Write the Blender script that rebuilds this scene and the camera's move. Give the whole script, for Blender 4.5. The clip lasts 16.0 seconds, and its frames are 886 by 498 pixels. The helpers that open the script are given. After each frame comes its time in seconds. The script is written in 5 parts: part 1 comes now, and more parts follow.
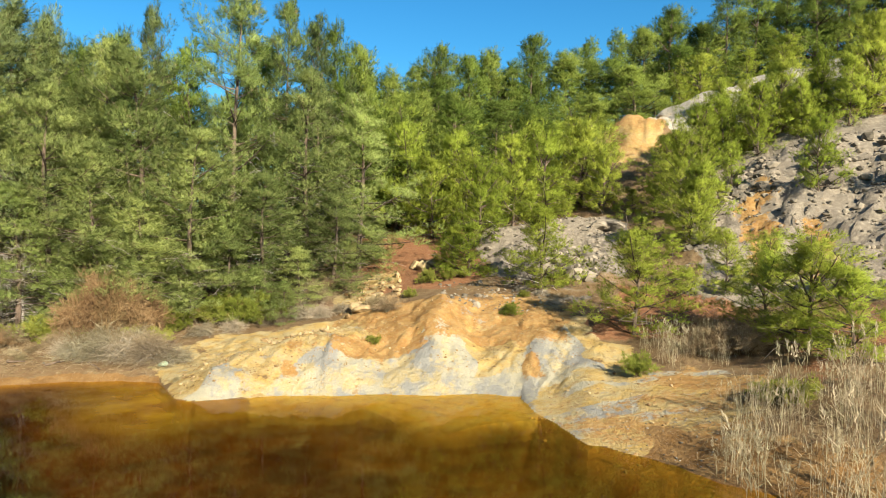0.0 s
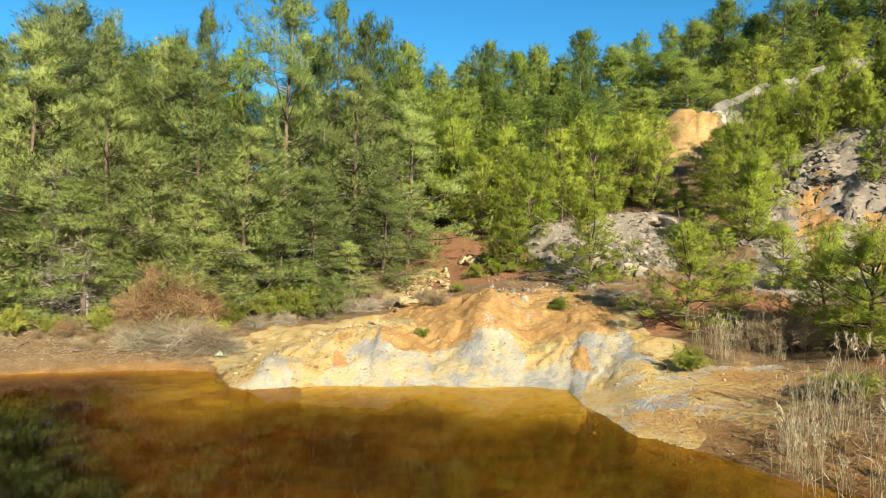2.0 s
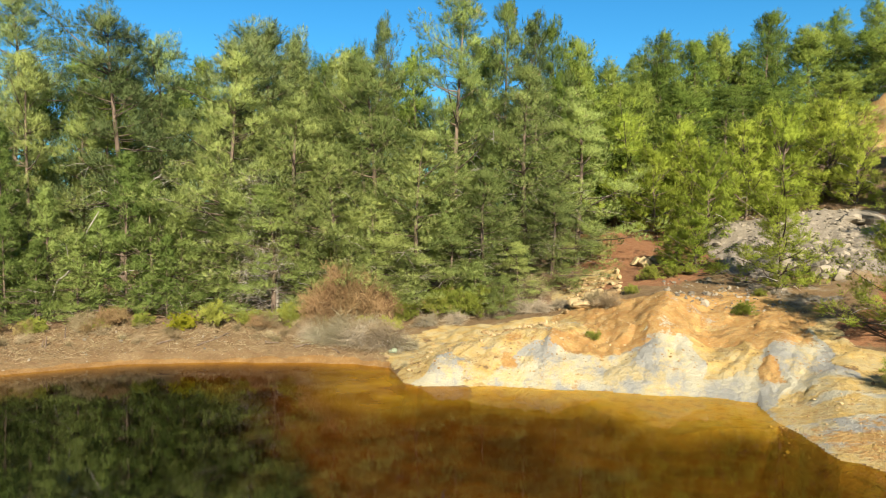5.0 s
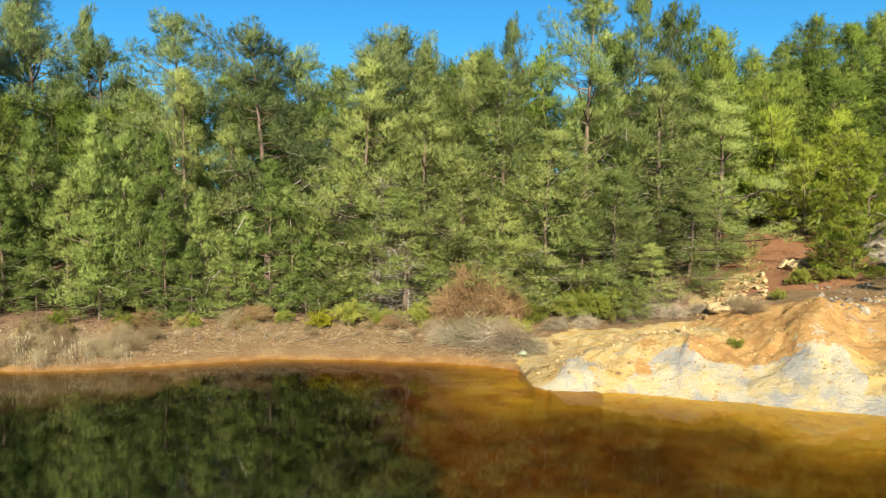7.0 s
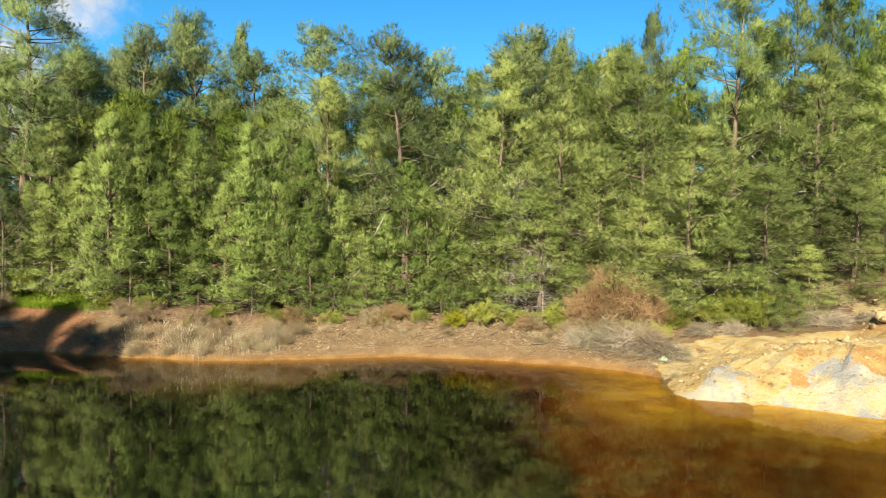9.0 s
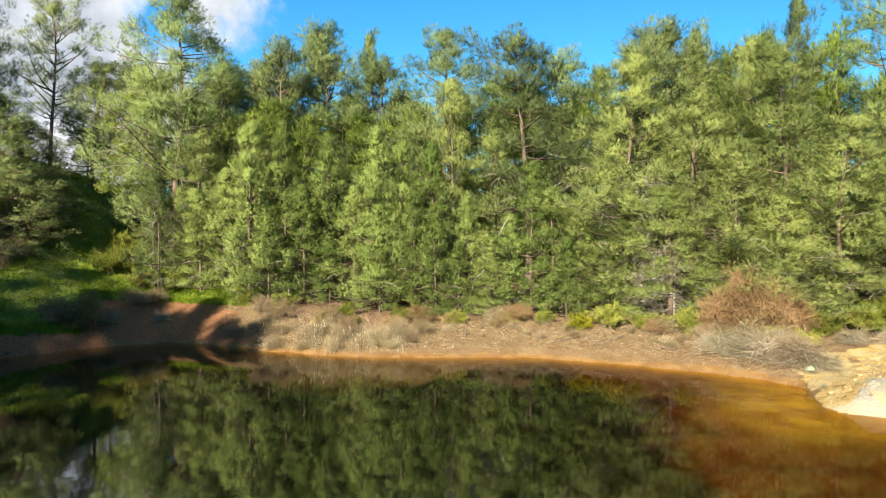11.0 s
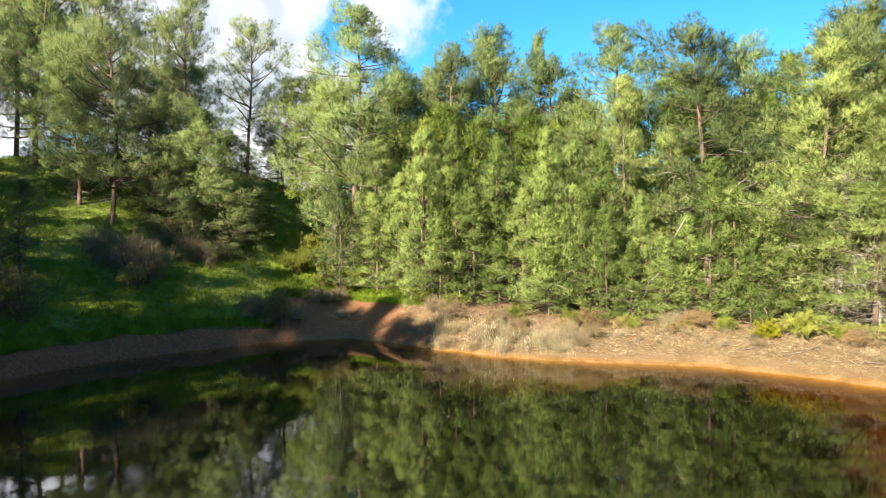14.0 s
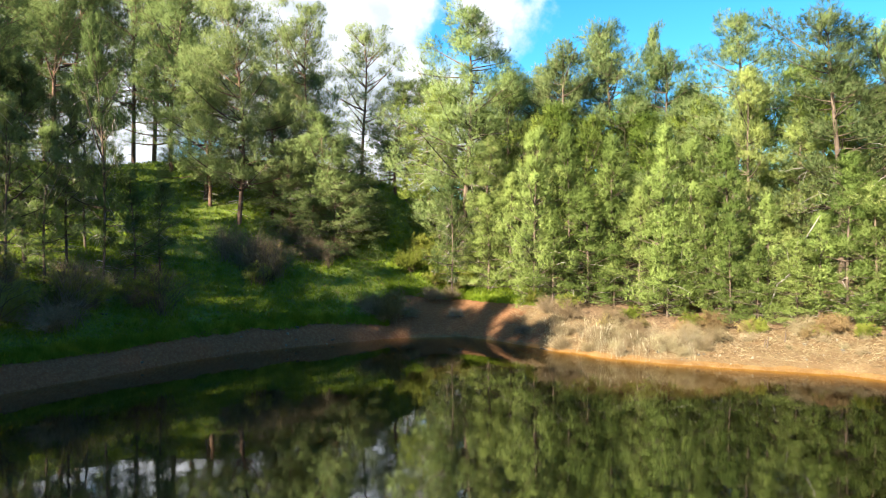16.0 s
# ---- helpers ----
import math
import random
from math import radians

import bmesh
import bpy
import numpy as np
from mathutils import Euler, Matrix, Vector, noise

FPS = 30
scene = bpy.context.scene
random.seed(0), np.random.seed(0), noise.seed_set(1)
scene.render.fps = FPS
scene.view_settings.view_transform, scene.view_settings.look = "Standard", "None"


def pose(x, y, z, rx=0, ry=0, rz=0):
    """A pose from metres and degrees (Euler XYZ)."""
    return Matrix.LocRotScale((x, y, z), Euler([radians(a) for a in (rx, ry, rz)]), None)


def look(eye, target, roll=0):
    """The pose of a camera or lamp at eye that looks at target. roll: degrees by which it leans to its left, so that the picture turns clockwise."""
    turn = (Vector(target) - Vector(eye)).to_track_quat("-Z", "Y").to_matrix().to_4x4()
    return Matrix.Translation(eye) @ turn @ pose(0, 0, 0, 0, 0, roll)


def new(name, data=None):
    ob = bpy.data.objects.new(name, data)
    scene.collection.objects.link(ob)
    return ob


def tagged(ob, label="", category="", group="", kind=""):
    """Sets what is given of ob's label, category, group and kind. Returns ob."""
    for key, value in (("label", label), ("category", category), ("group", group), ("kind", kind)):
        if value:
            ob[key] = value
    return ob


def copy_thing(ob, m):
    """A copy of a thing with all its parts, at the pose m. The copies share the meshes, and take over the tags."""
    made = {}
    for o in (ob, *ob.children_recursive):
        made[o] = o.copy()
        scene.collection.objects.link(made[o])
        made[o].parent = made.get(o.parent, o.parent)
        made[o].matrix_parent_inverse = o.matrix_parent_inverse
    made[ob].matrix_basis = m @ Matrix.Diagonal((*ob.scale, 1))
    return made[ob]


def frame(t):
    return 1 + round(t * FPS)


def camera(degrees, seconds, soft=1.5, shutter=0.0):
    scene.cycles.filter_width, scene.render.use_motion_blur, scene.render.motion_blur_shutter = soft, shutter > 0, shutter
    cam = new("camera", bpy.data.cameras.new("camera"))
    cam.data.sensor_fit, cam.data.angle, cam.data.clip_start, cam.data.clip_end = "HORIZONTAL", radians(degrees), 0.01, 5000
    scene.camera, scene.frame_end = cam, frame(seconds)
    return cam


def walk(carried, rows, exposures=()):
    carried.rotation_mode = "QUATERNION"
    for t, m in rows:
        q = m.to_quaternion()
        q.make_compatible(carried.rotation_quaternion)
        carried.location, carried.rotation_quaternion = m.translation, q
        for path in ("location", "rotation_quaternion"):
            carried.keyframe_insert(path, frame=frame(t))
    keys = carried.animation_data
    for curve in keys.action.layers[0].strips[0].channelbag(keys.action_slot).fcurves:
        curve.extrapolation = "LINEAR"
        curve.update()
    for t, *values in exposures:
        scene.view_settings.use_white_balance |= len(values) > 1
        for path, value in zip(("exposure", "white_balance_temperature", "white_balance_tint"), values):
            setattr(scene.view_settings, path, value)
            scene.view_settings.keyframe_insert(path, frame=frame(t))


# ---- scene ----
cam = camera(64.64, 16.0, soft=1.0)
walk(cam, [
    (0, pose(0.252, 0.041, 5.070, 89.029, -0.271, -0.000)),
    (0.5, pose(0.252, 0.043, 5.004, 89.037, -0.270, 0.407)),
    (1, pose(0.232, -0.025, 4.940, 88.978, -0.279, 1.201)),
    (1.5, pose(0.244, -0.061, 4.889, 88.965, -0.231, 2.502)),
    (2, pose(0.256, -0.074, 4.852, 88.967, -0.196, 3.931)),
    (2.5, pose(0.240, -0.080, 4.852, 88.950, -0.176, 5.443)),
    (3, pose(0.234, -0.053, 4.844, 88.969, -0.083, 7.605)),
    (3.5, pose(0.211, -0.039, 4.854, 88.951, -0.044, 9.988)),
    (4, pose(0.176, 0.003, 4.862, 88.920, -0.045, 12.566)),
    (6.5, pose(0.076, 0.142, 4.897, 88.991, 0.068, 25.146)),
    (7, pose(0.056, 0.153, 4.936, 88.958, 0.103, 27.949)),
    (7.5, pose(0.044, 0.179, 4.926, 89.003, 0.136, 30.572)),
    (8, pose(-0.003, 0.171, 4.922, 89.048, 0.116, 33.371)),
    (8.5, pose(-0.005, 0.207, 4.932, 89.072, 0.091, 36.068)),
    (9, pose(-0.035, 0.187, 4.904, 89.087, -0.020, 38.820)),
    (11.5, pose(-0.134, 0.194, 4.888, 89.134, 0.071, 51.261)),
    (12, pose(-0.126, 0.159, 4.929, 89.103, 0.109, 53.634)),
    (12.5, pose(-0.130, 0.138, 5.025, 88.993, 0.149, 55.744)),
    (13, pose(-0.150, 0.102, 5.017, 89.029, 0.170, 58.010)),
    (13.5, pose(-0.179, 0.062, 5.006, 89.078, 0.157, 60.068)),
    (14, pose(-0.187, 0.009, 5.064, 89.020, 0.187, 62.305)),
    (14.5, pose(-0.241, -0.184, 5.047, 89.074, 0.208, 64.214)),
    (15, pose(-0.286, -0.335, 5.025, 89.088, 0.138, 66.345)),
    (15.5, pose(-0.304, -0.399, 4.985, 89.140, 0.103, 68.460)),
    (16, pose(-0.319, -0.394, 5.000, 89.112, 0.125, 70.813)),
], exposures=[(0.0, 1.60), (4.0, 1.60), (7.0, 1.62), (9.0, 1.74), (12.5, 2.06), (16.0, 2.38)])

# ---- sky, clouds and sun ----
SUN_AZ, SUN_EL = -150.0, 28.5          # degrees, azimuth counted to the left of +y

# azimuth, elevation, spread (degrees) and thickness of the banks of cloud
# the last two are out of view, added as white fill for the shade
CLOUDS_AND_FILL = ((82, 14, 17, 0.75), (92, 18, 16, 0.7), (77, 8, 14, 0.7), (66, 18.5, 7, 0.5), (63, 19.5, 5, 0.45), (100, 12, 18, 0.7), (55, 20, 4, 0.35), (115, 15, 20, 0.6), (135, 25, 20, 0.5), (95, 40, 18, 0.45), (122, 48, 24, 0.6), (160, 40, 24, 0.55))


def build_world():
    w = bpy.data.worlds.new("sky")
    scene.world = w
    w.use_nodes = True
    nt = w.node_tree
    nt.nodes.clear()
    N, L = nt.nodes.new, nt.links.new
    out, bg = N("ShaderNodeOutputWorld"), N("ShaderNodeBackground")
    sky = N("ShaderNodeTexSky")
    sky.sky_type, sky.sun_disc = "NISHITA", False
    sky.sun_elevation, sky.sun_rotation = radians(SUN_EL), radians(-SUN_AZ)
    sky.air_density, sky.dust_density, sky.ozone_density = 1.0, 0.3, 1.2
    co = N("ShaderNodeTexCoord")
    # cumulus in the west and unseen fill clouds: banks round a few directions, broken up by noise
    nz = N("ShaderNodeTexNoise")
    nz.inputs["Scale"].default_value, nz.inputs["Detail"].default_value, nz.inputs["Roughness"].default_value = 7.0, 8.0, 0.55
    L(co.outputs["Generated"], nz.inputs["Vector"])
    total = None
    for az, el, spread, gain in CLOUDS_AND_FILL:
        d = N("ShaderNodeVectorMath")
        d.operation = "DISTANCE"
        L(co.outputs["Generated"], d.inputs[0])
        d.inputs[1].default_value = (-math.sin(radians(az)) * math.cos(radians(el)), math.cos(radians(az)) * math.cos(radians(el)), math.sin(radians(el)))
        m = N("ShaderNodeMapRange")
        m.inputs["From Min"].default_value, m.inputs["From Max"].default_value = 0.0, 2 * math.sin(radians(spread) / 2)
        m.inputs["To Min"].default_value, m.inputs["To Max"].default_value = gain, 0.0
        L(d.outputs["Value"], m.inputs["Value"])
        if total is None:
            total = m.outputs[0]
        else:
            mx = N("ShaderNodeMath")
            mx.operation = "MAXIMUM"
            L(total, mx.inputs[0]), L(m.outputs[0], mx.inputs[1])
            total = mx.outputs[0]
    add = N("ShaderNodeMath")
    L(nz.outputs["Fac"], add.inputs[0]), L(total, add.inputs[1])
    ramp = N("ShaderNodeMapRange")
    ramp.interpolation_type = "SMOOTHSTEP"
    ramp.inputs["From Min"].default_value, ramp.inputs["From Max"].default_value = 0.72, 0.90
    L(add.outputs[0], ramp.inputs["Value"])
    mix = N("ShaderNodeMix")
    mix.data_type = "RGBA"
    L(ramp.outputs[0], mix.inputs["Factor"])
    hue = N("ShaderNodeHueSaturation")
    hue.inputs["Saturation"].default_value, hue.inputs["Value"].default_value = 1.35, 1.0
    L(sky.outputs[0], hue.inputs["Color"])
    tint = N("ShaderNodeMix")
    tint.data_type, tint.blend_type = "RGBA", "MULTIPLY"
    tint.inputs["Factor"].default_value = 1.0
    tint.inputs[7].default_value = (0.255, 0.55, 0.62, 1)
    L(hue.outputs[0], tint.inputs[6])
    L(tint.outputs[2], mix.inputs[6])
    shade = N("ShaderNodeTexNoise")
    shade.inputs["Scale"].default_value, shade.inputs["Detail"].default_value = 11.0, 5.0
    L(co.outputs["Generated"], shade.inputs["Vector"])
    body = N("ShaderNodeMix")
    body.data_type = "RGBA"
    body.inputs[6].default_value, body.inputs[7].default_value = (1.95, 2.15, 2.4, 1), (3.3, 3.38, 3.45, 1)
    lit = N("ShaderNodeMapRange")
    lit.inputs["From Min"].default_value, lit.inputs["From Max"].default_value = 0.36, 0.60
    L(shade.outputs["Fac"], lit.inputs["Value"])
    L(lit.outputs[0], body.inputs["Factor"])
    L(body.outputs[2], mix.inputs[7])
    L(mix.outputs[2], bg.inputs["Color"])
    bg.inputs["Strength"].default_value = 0.088
    L(bg.outputs[0], out.inputs["Surface"])


build_world()
sun_data = bpy.data.lights.new("sun", "SUN")
sun_data.energy, sun_data.angle, sun_data.color = 5.1, radians(0.6), (1.0, 0.90, 0.70)
sun = new("sun", sun_data)
_d = Vector((-math.sin(radians(SUN_AZ)) * math.cos(radians(SUN_EL)), math.cos(radians(SUN_AZ)) * math.cos(radians(SUN_EL)), math.sin(radians(SUN_EL))))
sun.matrix_world = look(_d * 60, (0, 0, 0))

# ---- materials ----
class Mat:
    """A small helper to write node materials."""

    def __init__(self, name):
        self.m = bpy.data.materials.new(name)
        self.m.use_nodes = True
        self.nt = self.m.node_tree
        self.nt.nodes.clear()
        self.out = self.nt.nodes.new("ShaderNodeOutputMaterial")

    def n(self, kind, **props):
        node = self.nt.nodes.new("ShaderNode" + kind)
        for k, v in props.items():
            if k == "op":
                node.operation = v
            elif k == "dtype":
                node.data_type = v
        return node

    def l(self, a, b):
        self.nt.links.new(a, b)

    def pos(self):
        return self.n("NewGeometry").outputs["Position"]

    def noise(self, vec, scale, detail=4.0, rough=0.55, stretch=None):
        if stretch:
            mp = self.n("Mapping")
            mp.inputs["Scale"].default_value = stretch
            self.l(vec, mp.inputs["Vector"])
            vec = mp.outputs[0]
        t = self.n("TexNoise")
        t.inputs["Scale"].default_value, t.inputs["Detail"].default_value, t.inputs["Roughness"].default_value = scale, detail, rough
        self.l(vec, t.inputs["Vector"])
        return t.outputs["Fac"]

    def math(self, op, a, b=None, clamp=False):
        m = self.n("Math", op=op)
        m.use_clamp = clamp
        for i, v in enumerate((a, b)):
            if v is None:
                continue
            if isinstance(v, (int, float)):
                m.inputs[i].default_value = v
            else:
                self.l(v, m.inputs[i])
        return m.outputs[0]

    def step(self, v, lo, hi, a=0.0, b=1.0):
        m = self.n("MapRange")
        m.interpolation_type = "SMOOTHSTEP"
        for key, val in (("From Min", lo), ("From Max", hi), ("To Min", a), ("To Max", b)):
            m.inputs[key].default_value = val
        self.l(v, m.inputs["Value"])
        return m.outputs[0]

    def mix(self, f, a, b, blend="MIX"):
        m = self.n("Mix", dtype="RGBA")
        m.blend_type = blend
        if isinstance(f, (int, float)):
            m.inputs["Factor"].default_value = f
        else:
            self.l(f, m.inputs["Factor"])
        for i, v in ((6, a), (7, b)):
            if isinstance(v, tuple):
                m.inputs[i].default_value = (*v, 1)
            else:
                self.l(v, m.inputs[i])
        return m.outputs[2]

    def attr(self, name):
        a = self.n("Attribute")
        a.attribute_name = name
        s = self.n("SeparateColor")
        self.l(a.outputs["Color"], s.inputs[0])
        return s.outputs

    def bump(self, h, strength=0.5, dist=0.05):
        b = self.n("Bump")
        b.inputs["Strength"].default_value, b.inputs["Distance"].default_value = strength, dist
        self.l(h, b.inputs["Height"])
        return b.outputs[0]

    def principled(self, color, rough=0.9, normal=None, spec=0.3):
        p = self.n("BsdfPrincipled")
        if isinstance(color, tuple):
            p.inputs["Base Color"].default_value = (*color, 1)
        else:
            self.l(color, p.inputs["Base Color"])
        p.inputs["Roughness"].default_value, p.inputs["Specular IOR Level"].default_value = rough, spec
        if normal is not None:
            self.l(normal, p.inputs["Normal"])
        self.l(p.outputs[0], self.out.inputs["Surface"])
        return p


def foliage(name, dark, light, trans=0.35, dry=None):
    """Needles and leaves: diffuse and translucent, varied from tuft to tuft and from plant to plant."""
    k = Mat(name)
    info = k.n("ObjectInfo")
    tc = k.n("TexCoord")
    v = k.noise(tc.outputs["Object"], 1.1, 3.0)
    fine = k.n("NewGeometry").outputs["Random Per Island"]
    f = k.math("ADD", k.math("MULTIPLY", v, 1.3), k.math("MULTIPLY", fine, 0.16))
    f = k.math("ADD", f, k.math("MULTIPLY", k.math("SUBTRACT", info.outputs["Random"], 0.5), 0.66))
    f = k.step(f, 0.38, 1.12)
    c = k.mix(f, dark, light)
    # some plants are cooler and deeper in colour than others
    other = k.math("FRACT", k.math("MULTIPLY", info.outputs["Random"], 7.31))
    c = k.mix(k.step(other, 0.35, 0.95, 0.0, 0.8), c, k.mix(1.0, c, (0.86, 0.94, 0.86), "MULTIPLY"))
    if dry:
        c = k.mix(k.step(k.noise(tc.outputs["Object"], 2.3, 2.0), 0.60, 0.72), c, dry)
    d, t, m = k.n("BsdfDiffuse"), k.n("BsdfTranslucent"), k.n("MixShader")
    k.l(c, d.inputs["Color"]), k.l(c, t.inputs["Color"])
    m.inputs[0].default_value = trans
    k.l(d.outputs[0], m.inputs[1]), k.l(t.outputs[0], m.inputs[2])
    k.l(m.outputs[0], k.out.inputs["Surface"])
    return k.m


def plain(name, a, b, scale=6.0, rough=0.9, bump=0.0, stretch=None):
    """Two tones mixed by noise in the object's own space, with grain."""
    k = Mat(name)
    tc = k.n("TexCoord").outputs["Object"]
    n1 = k.noise(tc, scale, 5.0, 0.6, stretch)
    isl = k.n("NewGeometry").outputs["Random Per Island"]
    f = k.step(k.math("ADD", n1, k.math("MULTIPLY", k.math("SUBTRACT", isl, 0.5), 0.45)), 0.3, 0.7)
    k.principled(k.mix(f, a, b), rough, k.bump(n1, 0.6, bump) if bump else None)
    return k.m


M_PINE = foliage("pine needles, olive green", (0.160, 0.198, 0.066), (0.390, 0.440, 0.145), 0.54, (0.30, 0.265, 0.13))
# the hill pines' grey green, with sunlight put into a lighter colour
M_PINE_TALL = foliage("pine needles, grey green in the sun", (0.126, 0.162, 0.064), (0.300, 0.352, 0.142), 0.52, (0.24, 0.21, 0.11))
M_PINE_YOUNG = foliage("young pine needles, yellow green", (0.140, 0.188, 0.052), (0.352, 0.412, 0.132), 0.52)
M_PINE_BRIGHT = foliage("bright yellow green pine needles", (0.205, 0.245, 0.036), (0.385, 0.432, 0.072), 0.54)
M_PINE_FAR = foliage("pine needles, deep green", (0.098, 0.138, 0.030), (0.235, 0.285, 0.062), 0.48)
M_PINE_HILL = foliage("pine needles, grey green", (0.100, 0.132, 0.048), (0.235, 0.280, 0.108), 0.5)
M_PINE_DRY = foliage("withered pine needles", (0.15, 0.13, 0.07), (0.29, 0.255, 0.14), 0.4)
M_BUSH = foliage("shrub leaves", (0.140, 0.158, 0.028), (0.330, 0.340, 0.075), 0.4, (0.30, 0.22, 0.09))
M_BUSH_YELLOW = foliage("yellow shrub leaves", (0.22, 0.22, 0.02), (0.42, 0.38, 0.03), 0.4)
M_GRASS = foliage("fresh meadow grass", (0.120, 0.178, 0.016), (0.280, 0.350, 0.042), 0.5)
M_STRAW = foliage("dry straw", (0.205, 0.155, 0.090), (0.410, 0.330, 0.212), 0.35)
M_REED = foliage("bleached dry reed", (0.30, 0.245, 0.16), (0.56, 0.48, 0.34), 0.4)
M_DRYBUSH = foliage("dry grey brown twigs", (0.165, 0.118, 0.070), (0.315, 0.240, 0.152), 0.2)
M_WINTER = foliage("olive brown winter leaves", (0.17, 0.135, 0.055), (0.36, 0.29, 0.12), 0.35)
M_BARE = foliage("bare grey brown branches", (0.105, 0.078, 0.050), (0.235, 0.190, 0.130), 0.1)
M_RUSTBUSH = foliage("rust brown dead brush", (0.172, 0.106, 0.054), (0.290, 0.190, 0.100), 0.25)
M_FAN = foliage("grey dead grass", (0.185, 0.145, 0.098), (0.360, 0.300, 0.218), 0.3)
M_BARK = plain("pine bark", (0.052, 0.037, 0.028), (0.135, 0.097, 0.071), 5.0, 0.95, 0.04, (1, 1, 0.25))
M_BARK_RED = plain("reddish upper pine bark", (0.074, 0.042, 0.030), (0.183, 0.109, 0.077), 5.0, 0.95, 0.04, (1, 1, 0.25))
M_DEAD = plain("bleached dead wood", (0.20, 0.175, 0.15), (0.40, 0.36, 0.32), 4.0, 0.9)
M_ROCK = plain("grey broken rock", (0.087, 0.074, 0.057), (0.226, 0.191, 0.144), 3.0, 0.95, 0.03)
M_ROCK_PALE = plain("ochre clay stone", (0.165, 0.100, 0.042), (0.313, 0.231, 0.122), 3.0, 0.95, 0.03)
M_ROCK_GREEN = plain("mossy green stone", (0.12, 0.16, 0.10), (0.24, 0.29, 0.20), 3.0, 0.9, 0.03)


def ground_material():
    k = Mat("mine soil: clay, ochre, rubble, litter and grass")
    p = k.pos()
    big, mid, fine, grain = k.noise(p, 0.35, 4.0), k.noise(p, 1.7, 5.0, 0.6), k.noise(p, 7.0, 5.0, 0.65), k.noise(p, 34.0, 3.0, 0.6)
    wob = k.math("SUBTRACT", k.math("ADD", k.math("ADD", k.math("MULTIPLY", big, 0.6), k.math("MULTIPLY", grain, 0.14)), k.math("ADD", k.math("MULTIPLY", mid, 0.7), k.math("MULTIPLY", fine, 0.45))), 0.965)
    A, B, C = k.attr("zone_a"), k.attr("zone_b"), k.attr("zone_c")

    def zone(w, gain=1.1, lo=0.43, hi=0.57):
        return k.step(k.math("ADD", w, k.math("MULTIPLY", wob, gain)), lo, hi)

    f2, f3 = k.step(mid, 0.35, 0.65), k.step(fine, 0.35, 0.68)
    dirt = k.mix(f2, (0.128, 0.080, 0.034), (0.178, 0.126, 0.062))
    dirt = k.mix(k.math("MULTIPLY", f3, 0.5), dirt, (0.116, 0.058, 0.029))
    litter = k.mix(f3, (0.107, 0.065, 0.036), (0.189, 0.116, 0.065))
    # grey and cream clay under a broken yellow crust, with rusty blots
    clay = k.mix(k.step(k.noise(p, 0.8, 7.0, 0.68, (1.0, 0.5, 1.0)), 0.42, 0.56), (0.325, 0.300, 0.218), (0.215, 0.213, 0.194))
    clay = k.mix(k.math("MULTIPLY", k.step(k.noise(p, 0.62, 8.0, 0.72, (1.0, 0.45, 1.3)), 0.49, 0.60), 0.82), clay, k.mix(f3, (0.365, 0.275, 0.112), (0.380, 0.318, 0.172)))
    clay = k.mix(k.math("MULTIPLY", k.step(k.noise(p, 1.45, 7.0, 0.7, (1.0, 0.6, 1.0)), 0.60, 0.68), 0.75), clay, (0.250, 0.135, 0.040))
    ochre = k.mix(f2, (0.258, 0.138, 0.036), (0.345, 0.224, 0.080))
    ochre = k.mix(k.math("MULTIPLY", f3, 0.5), ochre, (0.255, 0.100, 0.026))
    ochre = k.mix(k.math("MULTIPLY", k.step(k.noise(p, 2.6, 7.0, 0.72), 0.55, 0.66), 0.6), ochre, (0.335, 0.250, 0.120))
    vor = k.n("TexVoronoi")
    vor.inputs["Scale"].default_value = 3.2
    k.l(p, vor.inputs["Vector"])
    rub = k.mix(k.step(vor.outputs["Distance"], 0.1, 0.6), (0.301, 0.258, 0.194), (0.206, 0.176, 0.136))
    rub = k.mix(k.math("MULTIPLY", f3, 0.5), rub, (0.129, 0.107, 0.084))
    rust = k.mix(f3, (0.162, 0.064, 0.026), (0.226, 0.110, 0.050))
    grass = k.mix(f3, (0.098, 0.145, 0.020), (0.158, 0.218, 0.030))
    grass = k.mix(k.math("MULTIPLY", k.step(mid, 0.55, 0.75), 0.55), grass, (0.138, 0.120, 0.043))
    iron = k.mix(f2, (0.150, 0.076, 0.020), (0.205, 0.118, 0.042))
    chalk = k.mix(f3, (0.36, 0.33, 0.265), (0.26, 0.235, 0.19))
    yellow = k.mix(f2, (0.350, 0.235, 0.070), (0.340, 0.275, 0.140))
    yellow = k.mix(k.math("MULTIPLY", k.step(k.noise(p, 2.2, 7.0, 0.72), 0.52, 0.62), 0.7), yellow, (0.235, 0.150, 0.055))
    yellow = k.mix(k.math("MULTIPLY", k.step(k.noise(p, 1.2, 7.0, 0.7), 0.58, 0.66), 0.7), yellow, (0.225, 0.215, 0.185))
    c = dirt
    c = k.mix(zone(B[2]), c, litter)
    c = k.mix(zone(B[1]), c, rust)
    c = k.mix(zone(B[0]), c, rub)
    c = k.mix(zone(C[1]), c, chalk)
    c = k.mix(zone(C[2]), c, yellow)
    c = k.mix(zone(A[0], 1.3, 0.30, 0.62), c, clay)
    c = k.mix(zone(A[1], 2.0, 0.36, 0.64), c, ochre)
    c = k.mix(zone(C[0], 0.5), c, iron)
    c = k.mix(zone(A[2], 0.9), c, grass)
    speck = k.noise(p, 15.0, 4.0, 0.7)
    c = k.mix(k.math("MULTIPLY", k.step(speck, 0.56, 0.68), 0.32), c, k.mix(0.55, c, (0.07, 0.045, 0.028)))
